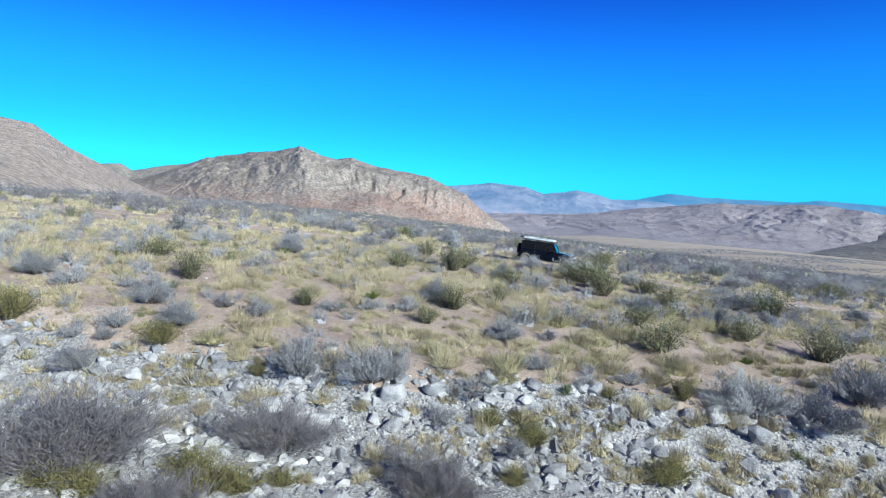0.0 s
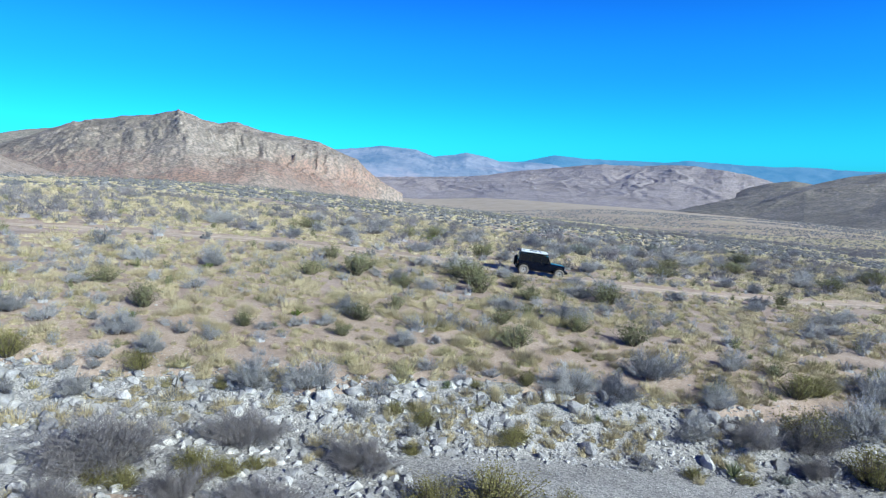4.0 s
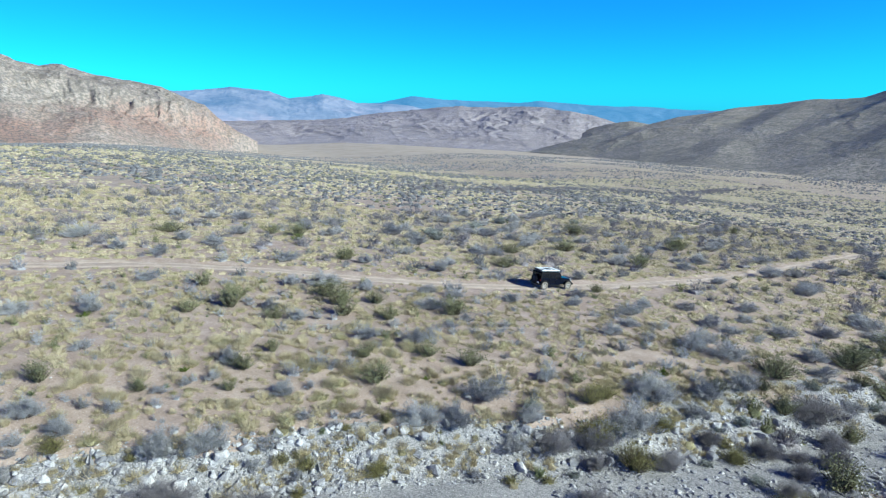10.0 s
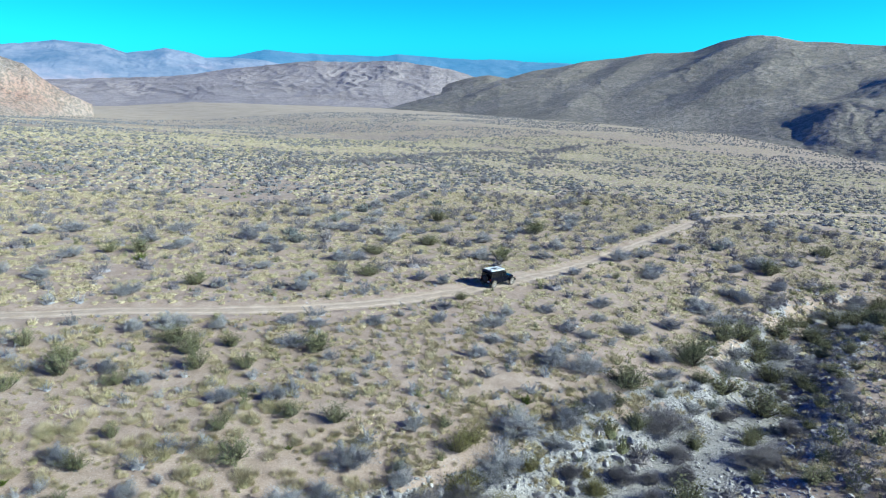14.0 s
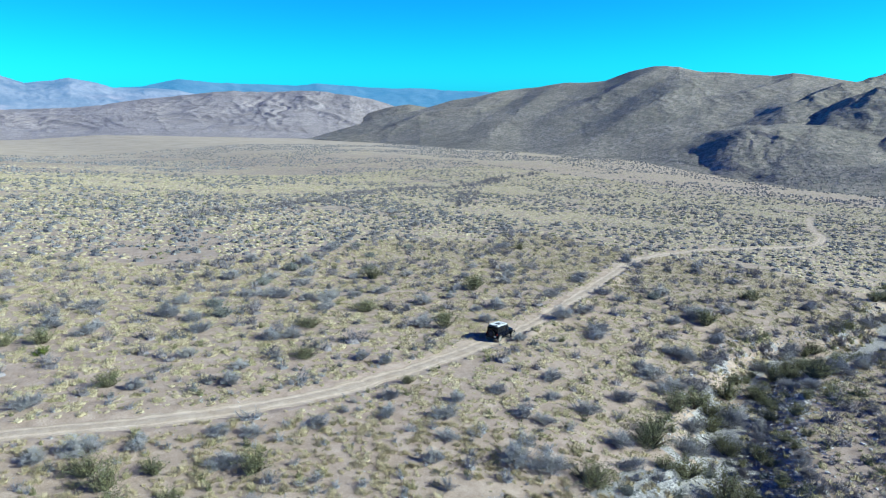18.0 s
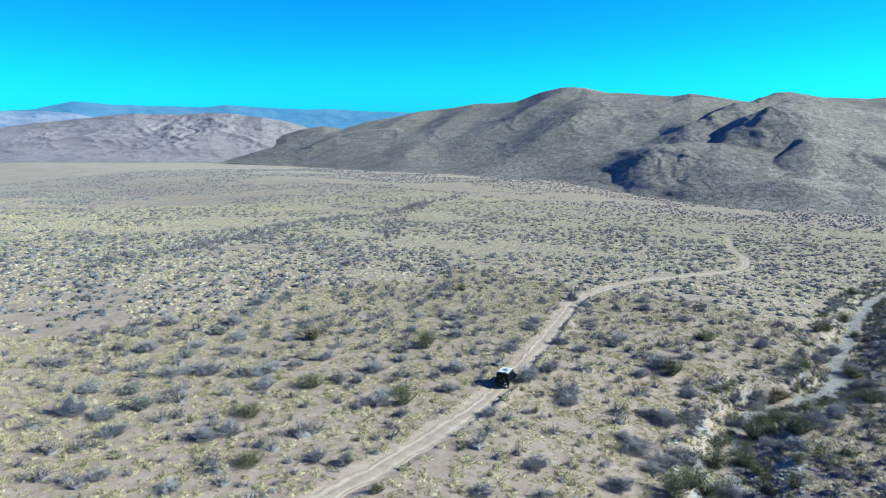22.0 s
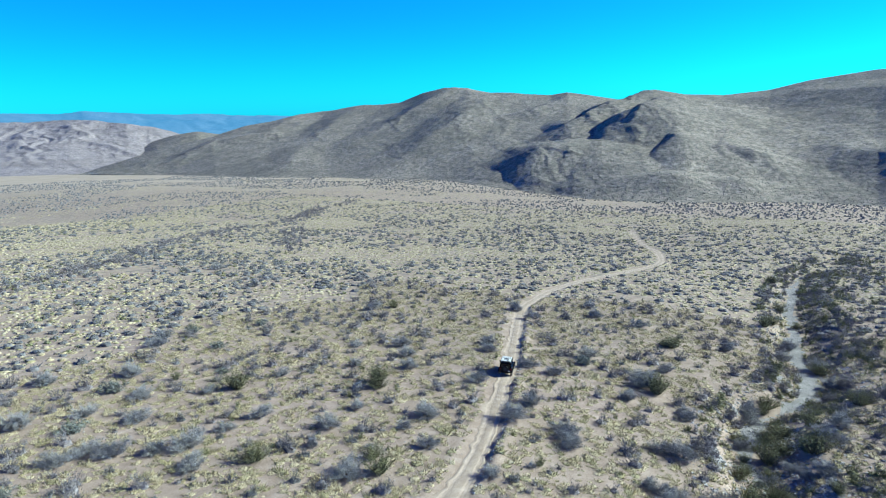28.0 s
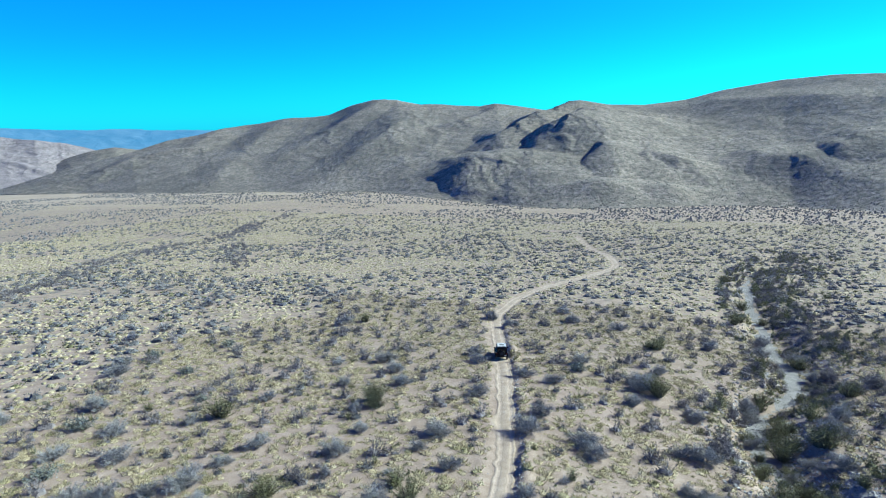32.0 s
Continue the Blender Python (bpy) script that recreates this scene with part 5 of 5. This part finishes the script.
# scrub on the hillsides
for hill, spots, twig in HILL_BRUSH:
    br = np.random.RandomState(len(spots))
    size = twig[0] + (twig[1] - twig[0]) * br.uniform(0, 1, len(spots)) ** 1.6
    vs, fs = [], []
    for k, form in enumerate(LAST):
        i = np.arange(k, len(spots), 4)
        V = form[0][None] * size[i][:, None, None] * np.array((1, 1, 0.7)) + spots[i][:, None]
        fs.append((form[1][None] + (np.arange(len(i)) * len(form[0]))[:, None, None]).reshape(-1, 3) + sum(len(a) for a in vs))
        vs.append(V.reshape(-1, 3))
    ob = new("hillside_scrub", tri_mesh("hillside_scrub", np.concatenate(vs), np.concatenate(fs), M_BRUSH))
    ob.parent = hill
    tagged(ob, "dark scrub dotted over the slopes", kind="stuff")


# ---- the off-road car: front along +x, origin on the ground between the axles ----
M_PAINT = plain("black_paint", (0.005, 0.007, 0.014), 0.12, 0.0, 0.2)
M_TRIM = plain("black_plastic", (0.012, 0.012, 0.013), 0.5, 0.0, 0.15)
for m in (M_PAINT, M_TRIM):
    m.node_tree.nodes["Principled BSDF"].inputs["Specular IOR Level"].default_value = 0.12
M_TYRE = plain("dusty_tyre", (0.2, 0.18, 0.155), 0.95, 0.0, 0.25, 9.0)
M_RIM = plain("dusty_alloy", (0.5, 0.47, 0.43), 0.5, 0.5, 0.12)
M_ROOF = plain("pale_roof_load", (0.62, 0.66, 0.66), 0.55, 0.0, 0.08, 3.0)
M_DARK = plain("dark_strap", (0.03, 0.035, 0.045), 0.6)
M_LAMP = plain("lamp_lens", (0.7, 0.7, 0.68), 0.15)
M_RED = plain("red_lens", (0.14, 0.012, 0.01), 0.25)
M_AMBER = plain("amber_lens", (0.6, 0.2, 0.02), 0.2)
M_CLOTH = plain("seat_cloth", (0.06, 0.058, 0.055), 0.9)
M_STEEL = plain("steel", (0.35, 0.35, 0.36), 0.4, 0.9)
M_GLASS = material("tinted_glass", 0.04)[0]
gb = M_GLASS.node_tree.nodes["Principled BSDF"]
gb.inputs["Base Color"].default_value = (0.01, 0.012, 0.016, 1)
gb.inputs["Transmission Weight"].default_value = 0.15
gb.inputs["IOR"].default_value = 1.45
gb.inputs["Specular IOR Level"].default_value = 0.3


def part(name, bm, mat, parent, label="", smooth_faces=False):
    me = bpy.data.meshes.new(name)
    bmesh.ops.recalc_face_normals(bm, faces=bm.faces[:])
    bm.to_mesh(me)
    bm.free()
    me.materials.append(mat)
    if smooth_faces:
        me.polygons.foreach_set("use_smooth", np.ones(len(me.polygons), bool))
    ob = new(name, me)
    ob.parent = parent
    return tagged(ob, label)


def box(x0, x1, y0, y1, z0, z1, bevel=0.02, into=None):
    bm = into or bmesh.new()
    m = Matrix.LocRotScale(((x0 + x1) / 2, (y0 + y1) / 2, (z0 + z1) / 2), None, (x1 - x0, y1 - y0, z1 - z0))
    vs = bmesh.ops.create_cube(bm, size=1, matrix=m)["verts"]
    if bevel:
        es = list({e for v in vs for e in v.link_edges})
        bmesh.ops.bevel(bm, geom=es, offset=min(bevel, 0.45 * min(x1 - x0, y1 - y0, z1 - z0)), segments=2, affect="EDGES", profile=0.6)
    return bm


def loft(sections, bevel=0.03):
    """A closed body through cross-sections of equal point counts, each a list of points."""
    bm = bmesh.new()
    rings = [[bm.verts.new(p) for p in s] for s in sections]
    n = len(rings[0])
    for a, b in zip(rings, rings[1:]):
        for i in range(n):
            bm.faces.new((a[i], a[(i + 1) % n], b[(i + 1) % n], b[i]))
    bm.faces.new(rings[0][::-1])
    bm.faces.new(rings[-1])
    if bevel:
        bmesh.ops.bevel(bm, geom=bm.edges[:], offset=bevel, segments=2, affect="EDGES", profile=0.6)
    return bm


def slab(points, y0, y1, bevel=0.01):
    """A side-view outline (x, z) given a width from y0 to y1."""
    return loft([[(x, y0, z) for x, z in points], [(x, y1, z) for x, z in points]], bevel)


def disc(radius, width, y, inner=0.0, segments=28, round_off=0.05):
    """A wheel-shaped ring round the y axis."""
    bm = bmesh.new()
    prof = [(inner, -width / 2), (radius - round_off, -width / 2), (radius, -width / 2 + round_off), (radius, width / 2 - round_off), (radius - round_off, width / 2), (inner, width / 2)]
    rings = [[bm.verts.new((r * math.cos(a), y + w, r * math.sin(a))) for r, w in prof] for a in (2 * math.pi * k / segments for k in range(segments))]
    for k in range(segments):
        a, b = rings[k], rings[(k + 1) % segments]
        for i in range(5):
            bm.faces.new((a[i], a[i + 1], b[i + 1], b[i]))
        if inner > 0:
            bm.faces.new((a[5], a[0], b[0], b[5]))
    if inner == 0:
        bmesh.ops.remove_doubles(bm, verts=bm.verts[:], dist=1e-5)
    return bm


def build_car():
    car = new("off_road_car")
    tagged(car, "black four-door off-road car with pale roof load and dusty wheels", "car")
    # lower body: tub and bonnet, with wheel openings left between the pieces
    tub = slab([(-1.95, 0.62), (-1.93, 1.16), (0.62, 1.16), (0.72, 0.98), (0.72, 0.52), (-1.0, 0.5), (-1.12, 0.66)], -0.78, 0.78, 0.03)
    body = part("body", tub, M_PAINT, car, "glossy black body")
    bonnet = loft([[(0.68, -0.7, 0.62), (0.68, 0.7, 0.62), (0.68, 0.7, 1.1), (0.68, 0.45, 1.17), (0.68, -0.45, 1.17), (0.68, -0.7, 1.1)],
                   [(1.86, -0.56, 0.62), (1.86, 0.56, 0.62), (1.86, 0.56, 1.02), (1.86, 0.4, 1.08), (1.86, -0.4, 1.08), (1.86, -0.56, 1.02)]], 0.025)
    part("bonnet", bonnet, M_PAINT, car)
    grille = part("grille", box(1.86, 1.9, -0.56, 0.56, 0.64, 1.04, 0.02), M_PAINT, car)
    for k in range(7):
        part("slot", box(1.895, 1.91, -0.3 + 0.1 * k - 0.03, -0.3 + 0.1 * k + 0.03, 0.68, 0.98, 0.004), M_TRIM, grille)
    for s in (-1, 1):
        lamp = disc(0.095, 0.05, 0, 0.0, 18, 0.015)
        lamp.transform(Matrix.Translation((1.91, s * 0.44, 0.88)) @ Matrix.Rotation(radians(90), 4, "Z"))
        part("headlight", lamp, M_LAMP, car, "round clear headlight", True)
        part("turn_signal", box(2.04, 2.07, s * 0.74 - 0.05, s * 0.74 + 0.05, 0.84, 0.92, 0.015), M_AMBER, car, "small amber turn signal")
        # flared wings
        for xa, name in ((1.475, "front_wing"), (-1.475, "rear_wing")):
            arc = [(0.53 * math.cos(a), 0.42 + 0.53 * math.sin(a)) for a in (radians(12 + 156 * k / 8) for k in range(9))]
            inner = [(0.47 * math.cos(a), 0.42 + 0.47 * math.sin(a)) for a in (radians(12 + 156 * k / 8) for k in range(9))]
            pts = [(xa + x, z) for x, z in arc] + [(xa + x, z) for x, z in inner[::-1]]
            part(name, slab(pts, s * 0.6 if s > 0 else -0.94, s * 0.94 if s > 0 else -0.6, 0.0), M_TRIM, car, "black plastic wheel arch")
        part("rear_quarter", slab([(-1.95, 1.14), (-1.95, 0.64), (-1.88, 0.62), (-1.8, 0.9), (-1.15, 0.9), (-1.02, 0.62), (-0.95, 0.62), (-0.95, 1.14)], s * 0.765 - 0.02, s * 0.765 + 0.02, 0.008), M_PAINT, car)
        for x0, x1, name in ((-0.14, 0.66, "front_door"), (-0.93, -0.18, "rear_door")):
            door = part(name, box(x0, x1, s * 0.785 - 0.018, s * 0.785 + 0.018, 0.6, 1.15, 0.012), M_PAINT, car)
            part("door_handle", box(x0 + 0.06, x0 + 0.2, s * 0.815 - 0.015, s * 0.815 + 0.015, 1.02, 1.06, 0.008), M_TRIM, door)
            part("hinge", box(x1 - 0.07, x1 + 0.02, s * 0.812 - 0.012, s * 0.812 + 0.012, 0.95, 0.99, 0.004), M_TRIM, door)
        part("side_step", box(-0.95, 0.88, s * 0.84 - 0.06, s * 0.84 + 0.06, 0.42, 0.49, 0.025), M_TRIM, car)
        mirror = part("mirror", box(0.44, 0.54, s * 0.98 - 0.09, s * 0.98 + 0.09, 1.16, 1.34, 0.03), M_TRIM, car)
        part("mirror_arm", box(0.47, 0.51, s * 0.86 - 0.06, s * 0.86 + 0.06, 1.16, 1.2, 0.008), M_TRIM, mirror)
        part("tail_light", box(-2.0, -1.94, s * 0.68 - 0.08, s * 0.68 + 0.08, 0.86, 1.08, 0.015), M_RED, car, "square red tail light")
        # hardtop pillars and windows
        for x0, x1 in ((-1.93, -1.82), (-1.02, -0.92), (-0.2, -0.12)):
            part("pillar", slab([(x0, 1.14), (x1, 1.14), (x1, 1.76), (x0, 1.76)], s * 0.72 - 0.03, s * 0.72 + 0.03, 0.008), M_TRIM, car)
        part("windscreen_pillar", slab([(0.62, 1.14), (0.7, 1.14), (0.42, 1.78), (0.34, 1.78)], s * 0.7 - 0.03, s * 0.7 + 0.03, 0.008), M_PAINT, car)
        for pts in ([(-1.82, 1.16), (-1.02, 1.16), (-1.02, 1.74), (-1.82, 1.74)], [(-0.92, 1.16), (-0.2, 1.16), (-0.2, 1.74), (-0.92, 1.74)], [(-0.12, 1.16), (0.6, 1.16), (0.36, 1.74), (-0.12, 1.74)]):
            part("side_window", slab(pts, s * 0.725 - 0.004, s * 0.725 + 0.004, 0), M_GLASS, car, "dark tinted side window")
    part("windscreen", loft([[(0.655, -0.68, 1.17), (0.655, 0.68, 1.17), (0.668, 0.68, 1.17), (0.668, -0.68, 1.17)], [(0.385, -0.66, 1.76), (0.385, 0.66, 1.76), (0.398, 0.66, 1.76), (0.398, -0.66, 1.76)]], 0), M_GLASS, car, "raked flat windscreen")
    part("windscreen_header", box(0.32, 0.43, -0.72, 0.72, 1.75, 1.82, 0.02), M_PAINT, car)
    part("hardtop", slab([(-1.95, 1.74), (0.38, 1.76), (0.34, 1.84), (-1.9, 1.83)], -0.74, 0.74, 0.02), M_TRIM, car, "black hardtop roof")
    part("rear_window", box(-1.945, -1.935, -0.6, 0.6, 1.2, 1.7, 0), M_GLASS, car)
    gate = part("tailgate", box(-1.99, -1.945, -0.62, 0.62, 0.64, 1.16, 0.015), M_PAINT, car)
    part("tailgate_hinge", box(-2.02, -1.98, 0.56, 0.68, 0.98, 1.04, 0.01), M_TRIM, gate)
    part("front_bumper", box(1.98, 2.16, -0.82, 0.82, 0.5, 0.68, 0.04), M_TRIM, car)
    part("rear_bumper", box(-2.12, -1.96, -0.8, 0.8, 0.48, 0.64, 0.04), M_TRIM, car)
    part("chassis", box(-1.95, 2.0, -0.4, 0.4, 0.4, 0.56, 0.03), M_TRIM, car)
    for x in (-1.475, 1.475):
        axle = disc(0.05, 1.4, 0, 0, 12, 0.01)
        axle.transform(Matrix.Translation((x, 0, 0.42)))
        part("axle", axle, M_STEEL, car)
    part("number_plate", box(-2.135, -2.122, -0.66, -0.36, 0.66, 0.8, 0.004), M_LAMP, car, "small pale plate")
    # spare wheel on the tailgate
    tyre = disc(0.41, 0.25, 0, 0.24)
    tyre.transform(Matrix.Translation((-2.16, 0, 1.02)) @ Matrix.Rotation(radians(90), 4, "Z"))
    spare = part("spare_wheel", tyre, M_TRIM, car, "black spare wheel on the tailgate", True)
    cover = disc(0.25, 0.2, 0, 0, 24, 0.03)
    cover.transform(Matrix.Translation((-2.17, 0, 1.02)) @ Matrix.Rotation(radians(90), 4, "Z"))
    part("spare_rim", cover, M_DARK, spare)
    part("third_brake_light", box(-2.03, -1.99, -0.1, 0.1, 1.47, 1.53, 0.01), M_RED, spare)
    # seats and wheel inside
    for x, y0, y1 in ((-0.05, 0.12, 0.62), (-0.05, -0.62, -0.12), (-0.95, -0.62, 0.62)):
        part("seat", box(x - 0.25, x + 0.27, y0, y1, 0.72, 0.98, 0.05), M_CLOTH, car)
        part("backrest", slab([(x - 0.34, 1.0), (x - 0.2, 0.95), (x - 0.3, 1.56), (x - 0.42, 1.56)], y0, y1, 0.03), M_CLOTH, car)
    part("dashboard", box(0.36, 0.66, -0.68, 0.68, 0.92, 1.16, 0.04), M_TRIM, car)
    steer = disc(0.19, 0.03, 0, 0.16, 20, 0.008)
    steer.transform(Matrix.Translation((0.26, 0.37, 1.18)) @ Matrix.Rotation(radians(-25), 4, "Y") @ Matrix.Rotation(radians(90), 4, "Z"))
    part("steering_wheel", steer, M_TRIM, car)
    # roof rack with its pale flat load
    rack = part("roof_rack", box(-1.95, 0.44, -0.72, 0.72, 1.95, 1.98, 0.01), M_DARK, car)
    for x in (-1.7, -0.8, 0.1):
        for y in (-0.68, 0.68):
            part("rack_foot", box(x - 0.03, x + 0.03, y - 0.03, y + 0.03, 1.82, 1.96, 0.008), M_DARK, rack)
    for x in (-1.8, -1.1, -0.4, 0.25):
        part("rack_bar", box(x - 0.025, x + 0.025, -0.76, 0.76, 1.978, 2.002, 0.008), M_DARK, rack)
    load = part("roof_load", box(-1.86, 0.36, -0.62, 0.62, 2.0, 2.14, 0.04), M_ROOF, car, "pale flat load covering the roof rack")
    part("load_end", box(-2.12, -1.8, -0.58, 0.5, 2.03, 2.15, 0.03), M_DARK, load, "dark rolled end of the roof load")
    for x0, x1, y0, y1 in ((-1.1, -0.55, -0.32, 0.3), (-1.72, -1.5, -0.4, -0.12), (-0.28, -0.2, -0.62, 0.62)):
        part("strap", box(x0, x1, y0, y1, 2.138, 2.155, 0.005), M_DARK, load, "dark fitting on the roof load")
    part("edge_rail", box(-1.78, 0.3, 0.57, 0.615, 2.138, 2.17, 0.008), M_ROOF, load)
    # a low cabin
    for ob in car.children_recursive:
        if not ob.name.startswith("spare"):
            for v in ob.data.vertices:
                if v.co.z > 1.1:
                    v.co.z = 1.1 + (v.co.z - 1.1) * 0.84
    wheels = []
    for x in (1.475, -1.475):
        for s in (-1, 1):
            wheel = new("wheel")
            wheel.parent = car
            part("tyre", disc(0.42, 0.27, 0, 0.23), M_TYRE, wheel, "dusty off-road tyre", True)
            rim = disc(0.235, 0.2, s * 0.01, 0, 24, 0.03)
            part("rim", rim, M_RIM, wheel, "dusty alloy rim")
            hub = disc(0.06, 0.25, s * 0.01, 0, 14, 0.01)
            for k in range(5):
                a = 2 * math.pi * k / 5
                h = disc(0.035, 0.225, s * 0.01, 0, 10, 0.006)
                h.transform(Matrix.Translation((0.15 * math.cos(a), 0, 0.15 * math.sin(a))))
                me = bpy.data.meshes.new("spoke_hole")
                h.to_mesh(me)
                h.free()
                hub.from_mesh(me)
                bpy.data.meshes.remove(me)
            part("hub", hub, M_TRIM, wheel)
            wheels.append((wheel, x, s * 0.79))
    return car, wheels


CAR, WHEELS = build_car()
DRIVE_T = (0, 3, 6, 9, 13, 18, 23, 28, 32)
DRIVE_X = (9.0, 15.0, 22.0, 30.3, 42.4, 56.1, 70.4, 85.2, 97.0)


def car_x(t):
    """Easting of the car; a smooth curve through its known places."""
    s = np.linspace(0, 32, 641)
    x = np.interp(s, DRIVE_T, DRIVE_X)
    k = np.hanning(41)
    pad = np.r_[2 * x[0] - x[20:0:-1], x, 2 * x[-1] - x[-2:-22:-1]]
    return float(np.interp(t, s, np.convolve(pad, k / k.sum(), mode="valid")))


def road_point(x):
    y = float(np.interp(x, np.linspace(-120, 300, 500), ROAD_LINE))
    return Vector((x, y, float(ground_z(x, y)) + 0.03))


def car_pose(t):
    x = car_x(t)
    a, b = road_point(x - 1.4), road_point(x + 1.4)
    ahead = (b - a).normalized()
    side = Vector((-ahead.y, ahead.x, 0)).normalized()
    mid = (a + b) / 2
    l, r = mid + side * 0.8, mid - side * 0.8
    side = (Vector((*l.xy, ground_z(l.x, l.y))) - Vector((*r.xy, ground_z(r.x, r.y)))).normalized()
    up = ahead.cross(side).normalized()
    side = up.cross(ahead)
    m = Matrix((ahead, side, up)).transposed().to_4x4()
    return Matrix.Translation(mid) @ m


def motions():
    walk(CAR, [(0.5 * k, car_pose(0.5 * k)) for k in range(65)])
    gone, last = [0.0], car_pose(0).translation
    step = 1 / 7.5
    for k in range(1, 241):
        p = car_pose(k * step).translation
        gone.append(gone[-1] + (p - last).length)
        last = p
    for wheel, x, y in WHEELS:
        walk(wheel, [(k * step, pose(x, y, 0.42, 0, math.degrees(d / 0.42), 0)) for k, d in enumerate(gone)])


motions()
